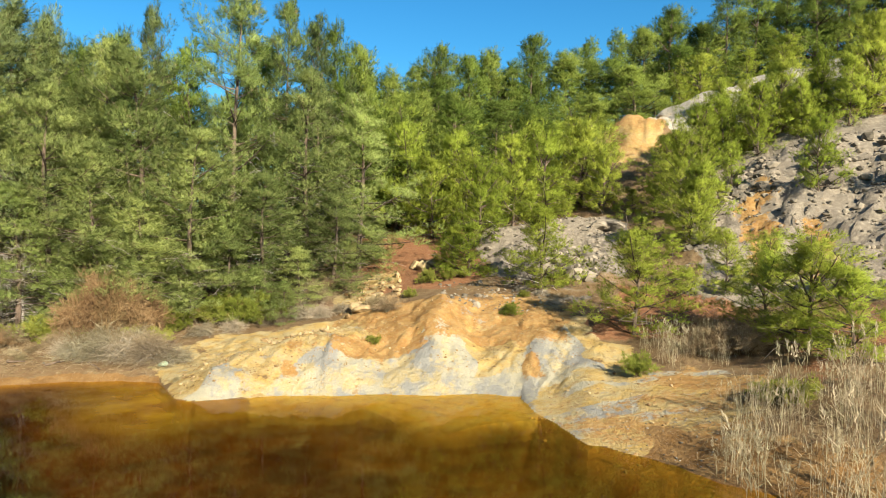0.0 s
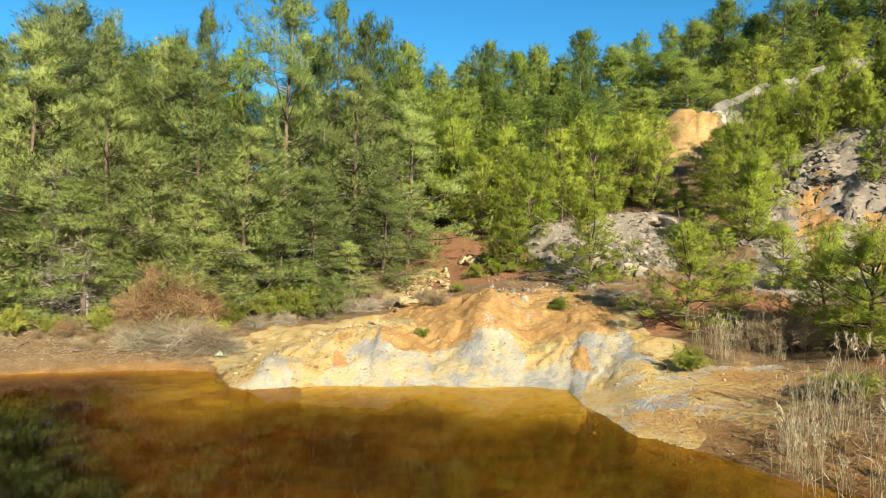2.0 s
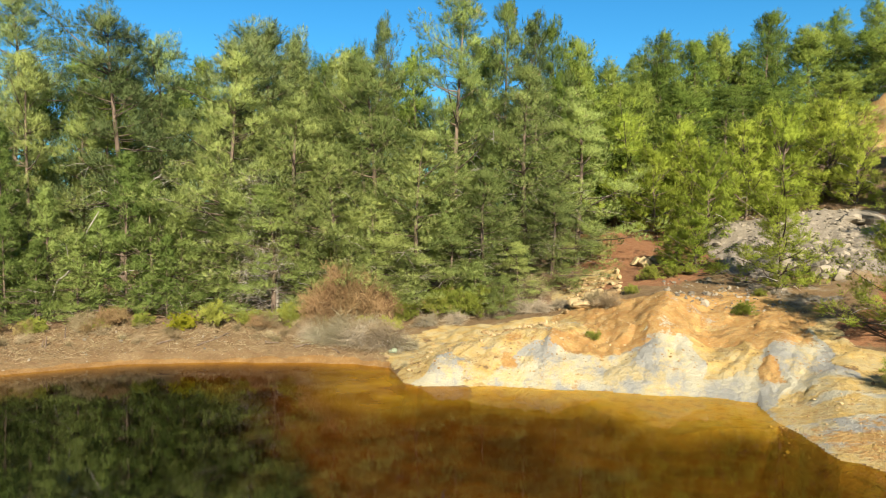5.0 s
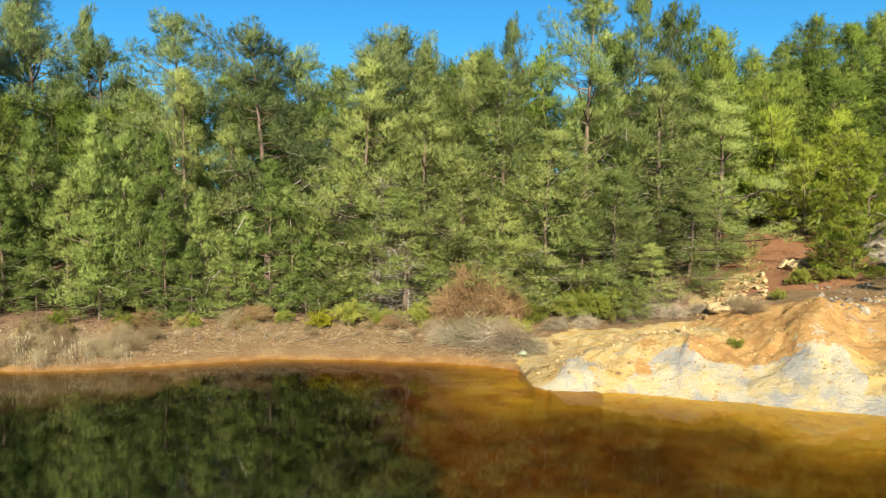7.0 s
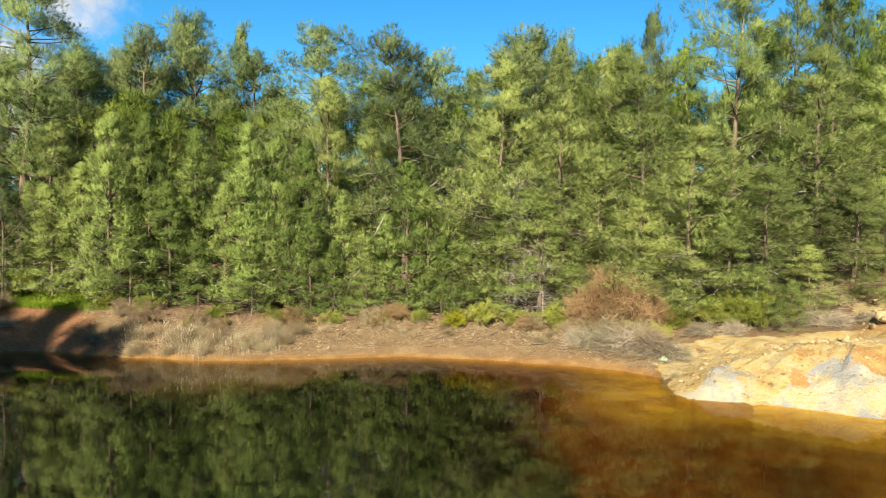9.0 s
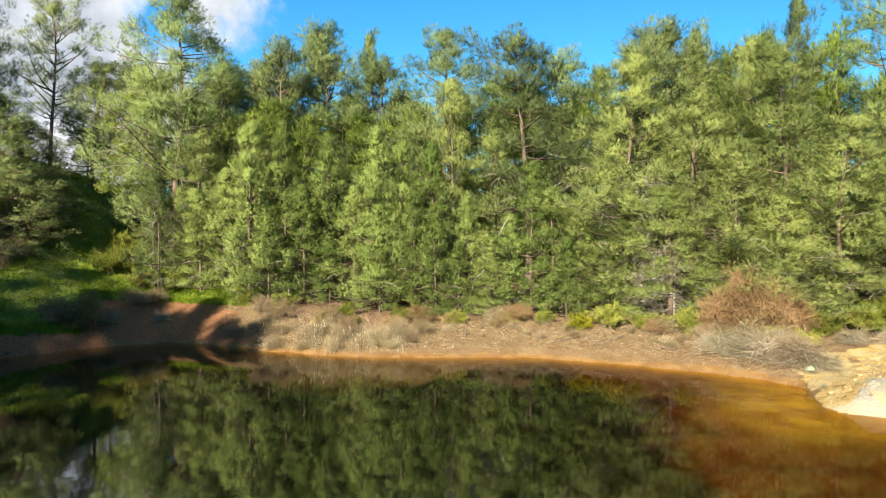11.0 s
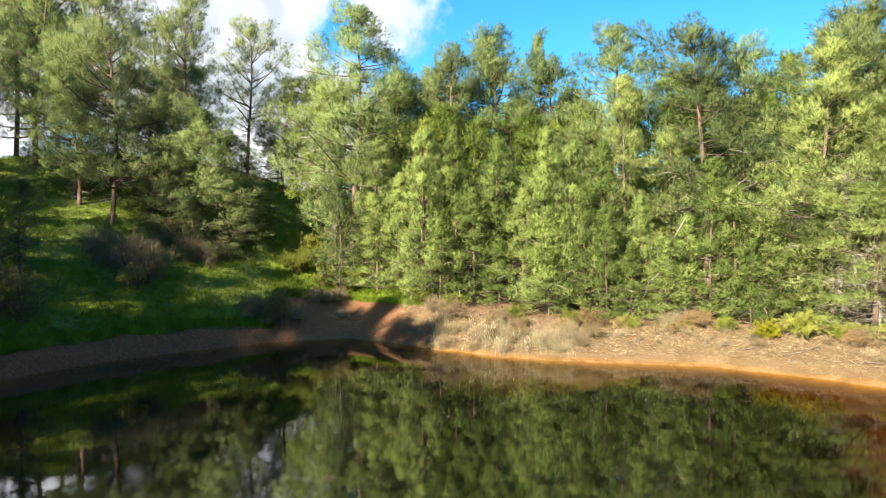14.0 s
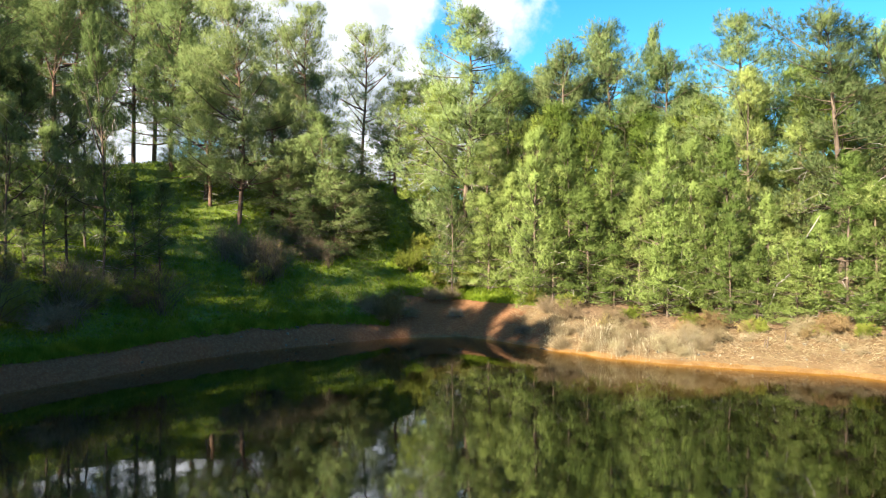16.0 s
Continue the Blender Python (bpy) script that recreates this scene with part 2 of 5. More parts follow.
    c = k.mix(k.math("MULTIPLY", k.step(speck, 0.45, 0.34), 0.5), c, k.mix(0.4, c, (0.36, 0.31, 0.23)))
    c = k.mix(k.math("MULTIPLY", k.step(grain, 0.35, 0.7), 0.26), c, (0.138, 0.103, 0.077))
    h = k.math("ADD", k.math("MULTIPLY", k.noise(p, 3.4, 7.0, 0.72), 1.5), k.math("ADD", k.math("MULTIPLY", fine, 0.8), k.math("MULTIPLY", grain, 0.4)))
    k.principled(c, 0.95, k.bump(h, 0.75, 0.10), 0.15)
    return k.m


def water_material():
    """Turbid iron-stained pond water: thin layers show the bed, deeper ones the colour of the silt; a mirror on top."""
    k = Mat("iron-stained pond water")
    p = k.pos()
    W = k.attr("depth")
    cloud = k.noise(p, 0.22, 4.0, 0.6)
    streak = k.noise(p, 0.8, 4.0, 0.6)
    mixn = k.math("ADD", k.math("MULTIPLY", cloud, 0.7), k.math("MULTIPLY", streak, 0.3))
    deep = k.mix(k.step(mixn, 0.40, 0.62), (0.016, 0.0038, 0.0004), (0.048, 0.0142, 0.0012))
    # yellower silt near the mound, with sunlight put into its brighter colour
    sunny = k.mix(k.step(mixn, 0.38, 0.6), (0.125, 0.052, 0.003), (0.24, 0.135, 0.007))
    # towards the west the deep tone turns to a duller brown
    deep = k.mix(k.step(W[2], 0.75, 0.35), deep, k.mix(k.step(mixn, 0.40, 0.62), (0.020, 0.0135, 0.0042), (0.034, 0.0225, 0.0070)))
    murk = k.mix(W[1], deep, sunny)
    d, t, m = k.n("BsdfDiffuse"), k.n("BsdfTransparent"), k.n("MixShader")
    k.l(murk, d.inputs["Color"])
    t.inputs["Color"].default_value = (0.95, 0.82, 0.38, 1)
    k.l(W[0], m.inputs[0])
    k.l(t.outputs[0], m.inputs[1]), k.l(d.outputs[0], m.inputs[2])
    g, fr, m2 = k.n("BsdfGlossy"), k.n("Fresnel"), k.n("MixShader")
    g.inputs["Roughness"].default_value = 0.03
    fr.inputs["IOR"].default_value = 1.33
    rip = k.math("ADD", k.noise(p, 1.6, 3.0, 0.5, (1, 1, 1)), k.math("MULTIPLY", k.noise(p, 9.0, 2.0), 0.12))
    nrm = k.bump(rip, 0.022, 0.10)
    k.l(nrm, g.inputs["Normal"]), k.l(nrm, fr.inputs["Normal"])
    # dimmer reflections are put in by azimuth: the mirror fades towards the east
    mirror_gain = k.math("SUBTRACT", 0.52, k.math("MULTIPLY", W[2], 0.39))
    k.l(k.math("MULTIPLY", fr.outputs[0], mirror_gain), m2.inputs[0]), k.l(m.outputs[0], m2.inputs[1]), k.l(g.outputs[0], m2.inputs[2])
    k.l(m2.outputs[0], k.out.inputs["Surface"])
    return k.m


M_GROUND = ground_material()
M_WATER = water_material()

# ---- the lie of the land ----
def fbm(x, y, scale, octaves=4, seed=0, gain=0.5):
    """Value noise in -1..1 on arrays of places."""
    x, y = np.asarray(x, float) / scale, np.asarray(y, float) / scale
    total, amp, norm = 0.0, 1.0, 0.0
    for o in range(octaves):
        xi, yi = np.floor(x).astype(np.int64), np.floor(y).astype(np.int64)
        fx, fy = x - xi, y - yi
        fx, fy = fx * fx * (3 - 2 * fx), fy * fy * (3 - 2 * fy)

        def lattice(i, j):
            h = (i * 374761393 + j * 668265263 + (seed + o) * 974634777) & 0xFFFFFFFF
            h = ((h ^ (h >> 13)) * 1274126177) & 0xFFFFFFFF
            return ((h ^ (h >> 16)) & 0xFFFF) / 32767.5 - 1.0

        a, b, c, d = lattice(xi, yi), lattice(xi + 1, yi), lattice(xi, yi + 1), lattice(xi + 1, yi + 1)
        total = total + amp * ((a * (1 - fx) + b * fx) * (1 - fy) + (c * (1 - fx) + d * fx) * fy)
        norm, amp, x, y = norm + amp, amp * gain, x * 2.03, y * 2.03
    return total / norm


def smooth(v, lo, hi):
    t = np.clip((np.asarray(v, float) - lo) / (hi - lo), 0, 1)
    return t * t * (3 - 2 * t)


def band(v, lo, hi, soft):
    return smooth(v, lo - soft, lo + soft) * (1 - smooth(v, hi - soft, hi + soft))


PROFILES = []


def profile(az, shore, *steps):
    """The section of the ground in one direction: the shore's distance, then distance and height of five breaks and of the far hill."""
    PROFILES.append((az, (shore, *[s[0] for s in steps]), (0.0, *[s[1] for s in steps])))


profile(-140, 9, (10, .5), (12, .9), (16, 1.5), (26, 3), (40, 6), (140, 14))
profile(-90, 11, (12, .5), (14, .9), (18, 1.5), (28, 4), (42, 9), (140, 25))
profile(-55, 13.5, (14.5, .5), (17, 1.0), (24, 2.2), (36, 6), (55, 14), (140, 34))
profile(-34, 15.2, (17, .7), (23, 1.5), (38, 4.5), (50, 11), (72, 21), (140, 38))
profile(-30, 15.2, (16.5, .65), (22, 1.3), (38, 4.3), (50, 10.9), (71, 20.3), (140, 36))
profile(-26, 15.2, (17, .6), (23, 1.2), (36, 3.8), (49, 9.6), (70, 19.3), (140, 33))
profile(-22.6, 15.5, (18, .55), (24, 1.05), (33, 3.0), (48, 8.3), (70, 18), (140, 31))
profile(-18, 16.8, (19, .4), (23.5, .95), (31, 2.4), (48, 7.6), (68, 15.7), (140, 27))
profile(-14.5, 17.3, (20, .35), (24, 1.0), (29, 2.0), (44, 5.8), (65, 14.2), (140, 24))
profile(-12.5, 17.6, (20.5, .35), (24.5, 1.2), (30, 2.3), (44, 5.8), (66, 12.2), (140, 22))
profile(-10, 19.2, (22.0, .16), (25.8, 1.4), (31, 2.5), (44, 5.7), (66, 11), (140, 20))
profile(-8.5, 19.9, (22.6, .14), (25.8, 1.45), (31, 2.55), (43, 5.3), (66, 10.5), (140, 19))
profile(-7, 22.2, (23.9, .5), (26, 1.5), (31, 2.55), (42, 5.0), (66, 10), (140, 18))
profile(-4, 22.5, (24.6, .65), (27, 1.35), (29.5, 2.25), (40, 4.4), (62, 9), (140, 16))
profile(0, 22.4, (24.6, .75), (27, 1.5), (29, 2.2), (38, 3.6), (60, 8), (140, 15))
profile(4, 22.4, (24.6, .7), (26.8, 1.45), (28.5, 1.85), (36, 3.0), (55, 7), (140, 14))
profile(8, 22.5, (24, .8), (27, 1.7), (29, 1.3), (36, 2.4), (50, 5), (140, 12))
profile(12.5, 22.9, (24, .8), (25.5, 1.4), (28, .95), (34, 1.7), (46, 3.4), (140, 11))
profile(16.6, 22.6, (23.4, .48), (24.5, .85), (27, .72), (33, 1.5), (45, 3), (140, 10))
profile(18.8, 22.7, (23.4, .26), (24.6, .48), (27, .55), (33, 1.5), (45, 2.9), (140, 10))
profile(20.2, 22.9, (23.6, .08), (24.6, .18), (27, .40), (33, 1.5), (45, 2.8), (140, 10))
profile(20.9, 24.2, (24.9, .10), (26.2, .28), (28.4, .55), (33.5, 1.5), (45.5, 2.8), (140, 10))
profile(21.6, 25.8, (26.6, .35), (28, .55), (30, .9), (34, 1.5), (46, 2.8), (140, 10))
profile(27, 27.1, (27.8, .35), (29, .6), (31, .95), (35, 1.5), (46, 2.6), (140, 9))
profile(33, 28, (28.8, .45), (29.8, .75), (31.2, 1.1), (36, 1.6), (47, 2.6), (140, 9))
profile(42, 29, (29.8, .4), (31, .8), (32.2, 1.1), (37, 1.7), (48, 2.8), (140, 9))
profile(50, 28.8, (29.6, .35), (31, .7), (32.6, 1.1), (37, 1.7), (48, 3), (140, 9))
profile(58, 29.6, (30.6, .35), (32.2, .8), (34, 1.3), (38, 1.8), (48, 3.2), (140, 9))
profile(63, 31.5, (32.6, .5), (34, 1.2), (35.4, 1.5), (40, 2.2), (50, 4), (140, 10))
profile(70, 35.6, (36.6, .4), (38, 1.0), (40, 1.5), (45, 3.2), (54, 6.5), (140, 11))
profile(75, 35.2, (35.8, .4), (36.8, .75), (39, 1.7), (46, 5), (54, 9), (140, 11))
profile(80, 34, (34.4, .6), (35.3, 1.15), (38, 2.4), (44, 5.5), (53, 10.2), (140, 12))
profile(88, 31.9, (32.3, .65), (33.3, 1.1), (38, 3.4), (44, 6.1), (52, 10.7), (140, 12))
profile(97, 28.7, (29.2, .6), (30.2, 1.1), (37, 4), (44, 6.6), (52, 10), (140, 11))
profile(104, 26.9, (27.4, .6), (28.4, 1.1), (35, 4), (42, 6.6), (50, 10), (140, 11))
profile(125, 20, (20.6, .6), (22, 1.2), (28, 3.5), (36, 6.5), (44, 9), (140, 10))
profile(150, 12, (13, .6), (14, 1.1), (19, 2.5), (28, 5), (40, 7), (140, 9))
profile(180, 9, (10, .5), (12, 1), (16, 2), (26, 4), (40, 6), (140, 9))

_az = np.array([p[0] for p in PROFILES], float)
_rk = np.array([p[1] for p in PROFILES], float)
_zk = np.array([p[2] for p in PROFILES], float)
_azw = np.concatenate([[_az[-1] - 360], _az, [_az[0] + 360]])
_rkw = np.vstack([_rk[-1], _rk, _rk[0]])
_zkw = np.vstack([_zk[-1], _zk, _zk[0]])


def section(az):
    """Distances and heights of the breaks at an array of azimuths."""
    return (np.stack([np.interp(az, _azw, _rkw[:, k]) for k in range(7)], -1), np.stack([np.interp(az, _azw, _zkw[:, k]) for k in range(7)], -1))


AZ = np.concatenate([np.arange(-180, -42, 1.5), np.arange(-42, -27, 0.36), np.arange(-27, 23, 0.2), np.arange(23, 116, 0.36), np.arange(116, 180, 1.5)])
RR = np.concatenate([np.arange(0.5, 12, 1.2), np.arange(12, 15, 0.5), np.arange(15, 31, 0.11), np.arange(31, 33, 0.16), np.arange(33, 56, 0.4), np.arange(56, 80, 0.8), np.arange(80, 145, 5), [170, 230, 320, 500, 900, 1600, 2600]])


# clay spurs that run down the mound: azimuth, distance of the head, half width in degrees, height
SPURS = ((0.4, 26.6, 4.6, 0.55), (-10.2, 26.6, 5.5, 0.16), (8.5, 25.6, 3.4, 0.25), (-0.4, 28.8, 3.4, 0.5), (17.4, 24.0, 3.0, 0.25))


def lay_ground():
    rk, zk = section(AZ)
    # wavy shore
    xs, ys = -np.sin(np.radians(AZ)) * rk[:, 0], np.cos(np.radians(AZ)) * rk[:, 0]
    rk[:, 0] += fbm(xs, ys, 1.6, 3, 5) * 0.34 + fbm(xs, ys, 0.55, 2, 25) * 0.12
    rk[:, 0] = np.minimum(rk[:, 0], rk[:, 1] - 0.15)
    Z = np.empty((len(AZ), len(RR)))
    for i in range(len(AZ)):
        Z[i] = np.interp(RR, rk[i], zk[i])
    a, r = np.meshgrid(AZ, RR, indexing="ij")
    x, y = -np.sin(np.radians(a)) * r, np.cos(np.radians(a)) * r
    shore = rk[:, :1]
    s = r - shore
    # soften the breaks
    near = (RR > 15) & (RR < 80)
    core = Z.copy()
    for _ in range(3):
        core[:, 1:-1] = 0.25 * core[:, :-2] + 0.5 * core[:, 1:-1] + 0.25 * core[:, 2:]
        for _ in range(4):
            core[1:-1] = 0.25 * core[:-2] + 0.5 * core[1:-1] + 0.25 * core[2:]
    Z = np.where(near[None, :] & (s > 0.3), core, Z)
    # the bed of the pond, with the drowned ledge under the clay mound
    bed = np.maximum(np.where(a > 19, 0.75, 0.30) * s, -2.4)
    ledge = band(a, -8.5, 13.0, 1.2)
    front = np.interp(a, (-8.4, -5.3, -1.6, 1.2, 3.1, 6.8, 10.5, 12.5), (19.8, 19.4, 18.7, 18.9, 19.6, 21.6, 22.6, 24.0)) + fbm(x, y, 2.0, 3, 9) * 0.35
    shelf = np.where(r > front, -0.04 - (0.04 - 0.035 * (1 - smooth(a, -6, -1))) * np.clip(shore - r, 0, 4) + fbm(x, y, 0.8, 3, 10) * 0.03, -0.25 - 0.55 * (front - r))
    bed = np.where(ledge > 0.5, np.maximum(np.maximum(shelf, -2.4), bed), bed)
    Z = np.where(s < 0, bed, Z)
    land = smooth(s, 0.0, 1.5)
    # relief: hummocks, rills on the clay flank, rubble
    Z += land * (fbm(x, y, 5.0, 4, 1) * 0.16 * smooth(s, 0.5, 6) + fbm(x, y, 0.9, 4, 2) * 0.05)
    mound = band(a, -13.5, 19, 1.5) * band(r, 22.3, 30, 0.8)
    wx, wy = x + fbm(x, y, 1.4, 3, 6) * 0.7, y + fbm(x, y, 1.4, 3, 7) * 0.7
    rills = np.abs(fbm(wx, wy * 0.45, 1.25, 4, 3))
    spurs = np.abs(fbm(wx, wy * 0.3, 3.6, 2, 17))
    Z += mound * land * (0.20 * spurs - 0.06 - 0.40 * (0.26 - rills).clip(0)) * smooth(s, 0.15, 2.2)
    Z += mound * land * (fbm(x, y * 0.5, 0.45, 4, 12, 0.6) * 0.09 - 0.16 * (0.16 - np.abs(fbm(wx * 1.1, wy * 0.5, 0.6, 3, 23))).clip(0) + (np.abs(fbm(wx, wy * 0.4, 0.7, 3, 13)) - 0.2) * 0.14)
    for az, top, wide, tall in SPURS:
        u = np.clip((r - 22.4) / (top - 22.4), 0, 1.6)
        Z += tall * np.clip(1 - np.abs(a - az + fbm(x, y, 1.2, 3, 16) * 0.8) / (wide * (1.25 - 0.55 * np.minimum(u, 1))), 0, 1) * np.where(u < 1, u, np.clip(1 - (u - 1) / 0.6, 0, 1)) * mound
    rough = band(a, -36, -19, 1.5) * band(r, 30, 52, 2) + band(a, -14, -4, 1.0) * band(r, 33, 45, 1.5)
    Z += rough * (fbm(x, y, 2.6, 5, 4) * 0.9 + np.abs(fbm(x, y, 1.1, 3, 14)) * 0.45)
    step = fbm(x + 0.4 * y, y * 0.7, 3.2, 3, 29) * 3.0
    Z += band(a, -34, -21, 1.2) * band(r, 38, 50, 1.5) * ((step - np.floor(step)) ** 2 - 0.33) * 0.42
    # spoil heap of ochre in the upper slope, and the chalky ridge beside it
    Z += 2.3 * np.exp(-np.abs((a + 15.2 + fbm(x, y, 2.5, 2, 18) * 1.3) / 2.5) ** 3 - ((r - 61) / 3.6) ** 2) * (1 + 0.5 * fbm(x, y, 1.5, 4, 8) + 0.5 * np.abs(fbm(x, y, 1.0, 3, 28)))
    Z += 1.4 * band(a, -33, -17, 1.5) * np.exp(-((r - 67) / 2.5) ** 2) * (1 + 0.8 * fbm(x, y, 3.0, 4, 19)) + band(a, -36, -11, 1.5) * band(r, 52, 72, 2) * (fbm(x, y, 2.4, 4, 20) * 0.6 + np.abs(fbm(x, y, 1.2, 3, 22)) * 0.5)
    # undercut lip of the steep western bank
    bank = band(a, 77, 130, 3) * band(s, 0.25, 1.5, 0.3)
    Z += bank * fbm(x, y, 0.8, 3, 15) * 0.12
    return a, r, x, y, s, Z


GA, GR, GX, GY, GS, GZ = lay_ground()


def ground(az, r):
    """Height of the ground at an azimuth and a distance."""
    i = int(np.clip(np.searchsorted(AZ, az) - 1, 0, len(AZ) - 2))
    j = int(np.clip(np.searchsorted(RR, r) - 1, 0, len(RR) - 2))
    u, v = np.clip((az - AZ[i]) / (AZ[i + 1] - AZ[i]), 0, 1), np.clip((r - RR[j]) / (RR[j + 1] - RR[j]), 0, 1)
    return float((GZ[i, j] * (1 - v) + GZ[i, j + 1] * v) * (1 - u) + (GZ[i + 1, j] * (1 - v) + GZ[i + 1, j + 1] * v) * u)


def spot(az, r, sink=0.0):
    """The place on the ground at an azimuth and a distance."""
    return Vector((-math.sin(radians(az)) * r, math.cos(radians(az)) * r, ground(az, r) - sink))


def mesh_from(name, verts, faces, material, smooth_shade=False):
    me = bpy.data.meshes.new(name)
    verts, faces = np.asarray(verts, np.float32), np.asarray(faces, np.int32)
    k = faces.shape[1]
    me.vertices.add(len(verts))
    me.vertices.foreach_set("co", verts.ravel())
    me.loops.add(faces.size)
    me.loops.foreach_set("vertex_index", faces.ravel())
    me.polygons.add(len(faces))
    me.polygons.foreach_set("loop_start", np.arange(0, faces.size, k, dtype=np.int32))
    me.polygons.foreach_set("use_smooth", np.full(len(faces), smooth_shade, dtype=bool))
    me.materials.append(material)
    me.update(calc_edges=True)
    return me


def colour_layer(me, name, r, g, b):
    at = me.color_attributes.new(name, "FLOAT_COLOR", "POINT")
    at.data.foreach_set("color", np.stack([np.ravel(r), np.ravel(g), np.ravel(b), np.ones(np.size(r))], -1).astype(np.float32).ravel())


# how far from the eye the bare clay facets reach up the mound
FACET_AZ = (-15.5, -10.3, -4.6, -3.4, -0.8, 3.0, 6.0, 7.4, 12.5, 14.2, 16.6, 19.8)
FACET_R = (20.6, 27.2, 23.6, 23.7, 27.0, 25.2, 24.2, 25.6, 23.6, 22.7, 24.4, 22.8)


def build_ground():
    na, nr = GZ.shape
    verts = np.stack([GX, GY, GZ], -1).reshape(-1, 3)
    i, j = np.meshgrid(np.arange(na), np.arange(nr - 1), indexing="ij")
    k = (i + 1) % na
    faces = np.stack([i * nr + j, i * nr + j + 1, k * nr + j + 1, k * nr + j], -1).reshape(-1, 4)
    me = mesh_from("ground", verts, faces[:, ::-1], M_GROUND, True)
    z, x, y = GZ, GX, GY
    # ragged borders
    r = GR + fbm(x, y, 2.6, 4, 31) * 1.5 + fbm(x, y, 0.8, 3, 32) * 0.35
    a = GA + (fbm(x, y, 3.0, 4, 33) * 1.9 + fbm(x, y, 0.7, 3, 34) * 0.45) * 57.3 / np.maximum(GR, 12)
    s = GS + fbm(x, y, 1.3, 4, 35) * 0.35
    w = fbm(x, y, 3.0, 4, 21)
    lowz = z + w * 0.25
    mound = band(a, -14, 20.8, 0.7) * (1 - smooth(r, 27.5, 29.5))
    # the white and grey facets are bare triangles that point up the mound, between aprons of ochre
    reach = np.interp(GA + fbm(x, y, 1.5, 3, 44) * 1.2, FACET_AZ, FACET_R) + fbm(x, y, 1.1, 4, 45) * 0.55
    clay = mound * (1 - smooth(GR, reach - 0.35, reach + 0.45)) * (1 - (1 - smooth(a, -8.5, -5.5)) * (1 - smooth(r, 21.9, 22.7)))
    clay = np.maximum(clay, band(a, -18, -7.5, 1.2) * band(GR + 0.12 * (GA + 12) + fbm(x, y, 1.5, 3, 47) * 0.5, 19.2, 20.4, 0.3) * 0.9)
    streak = fbm(x + 0.8 * y, y - 0.25 * x, 1.1, 4, 48) * 0.5 + GR + 0.13 * (GA + 12) + fbm(x, y, 2.0, 3, 49) * 0.6
    clay = np.maximum(clay, band(a, -23, -9.0, 1.2) * np.maximum(band(streak, 18.0, 18.5, 0.2), band(streak, 21.3, 22.0, 0.25)) * 0.8)
    clay = np.maximum(clay, band(a, -3.3, -0.6, 0.4) * band(r, 27.3, 29.2, 0.5) * 0.8)
    clay *= z > 0.0
    clay *= 1 - band(a, 14.2, 16.0, 0.5) * 0.7
    ochre = band(a, -11.5, 7.5, 1.2) * band(lowz, 1.25, 2.75, 0.25) * band(r, 24.5, 30.5, 0.8) * 0.75
    ochre = np.maximum(ochre, np.maximum(band(a, 0.6, 6.6, 0.8) * band(r, 24.9, 29.0, 0.5), band(a, -6.2, -2.4, 0.7) * band(r, 25.6, 28.4, 0.5)) * 0.92)
    ochre = np.maximum(ochre, band(a, -12, 18, 1.5) * band(r, 22.6, 27.5, 0.8) * smooth(fbm(x, y * 0.5, 1.7, 4, 41), 0.28, 0.5) * 0.8)
    ochre = np.maximum(ochre, band(a, -27, -8, 1.5) * band(r, 15, 23.4, 0.6) * (0.47 + 0.5 * fbm(x + 0.5 * y, y * 2.2, 1.6, 4, 46)))
    ochre = np.maximum(ochre, band(a, -30, -11, 1.5) * band(s, 0.1, 2.2, 0.5) * 0.72)
    ochre = np.maximum(ochre, band(a, -17.6, -12.2, 0.8) * band(r, 56, 66.5, 1.0) * 0.62)
    ochre = np.maximum(ochre, np.maximum(band(a, -26.0, -23.6, 0.6) * band(r, 33, 48, 1.5), band(a, -29.6, -28.2, 0.5) * band(r, 35, 42, 1.2)) * 0.78)
    yellow = np.maximum(band(a, 6, 21.8, 0.6) * band(r, 22, 30.0, 0.7) * (0.65 + 0.3 * smooth(lowz, 0.55, 0.95)), band(a, 3.2, 7.2, 0.6) * band(r, 29.5, 37, 1.0) * 0.6)
    yellow = np.maximum(yellow, band(a, -13, -1, 1.5) * band(r, 24.8, 27.3, 0.6) * 0.55)
    yellow = np.maximum(yellow, band(a, -14, 7, 1.0) * band(r, 22, 29.6, 0.8) * 0.72)
    yellow = np.maximum(yellow, band(a, -31, -27, 0.8) * band(r, 33, 38, 1.5) * 0.55)
    yellow = np.maximum(yellow, band(a, -25, -6.0, 1.0) * band(r, 16.9, 23.2, 0.5) * 0.82)
    yellow = np.maximum(yellow, band(a, -17.2, -12.0, 0.8) * band(r, 56, 66.5, 1.0))
    rub = np.maximum(band(a, -14.5, -3.8, 0.6) * band(r, 33.5, 46, 1.0), band(a, -37, -19.5, 1.0) * band(r, 30, 55, 1.5))
    rub = np.maximum(rub, band(a, -14, -3.0, 1.0) * band(r, 29.5, 33.5, 1.0) * 0.45)
    rust = np.maximum(band(a, -3.5, 6.0, 0.8) * band(r, 33, 50, 1.5), band(a, -25, -13.5, 1.0) * band(r, 25.5, 33, 1.2) * 0.85)
    rust = np.maximum(rust, band(a, 64, 76, 1.5) * band(s, 0.2, 4.5, 0.4) * 0.9)
    rust = np.maximum(rust, band(a, 75, 180, 1.5) * band(s, -9, 1.5, 0.15))
    rust = np.maximum(rust, band(a, -60, -27, 1.5) * band(r, 20, 30, 1.5) * 0.5)
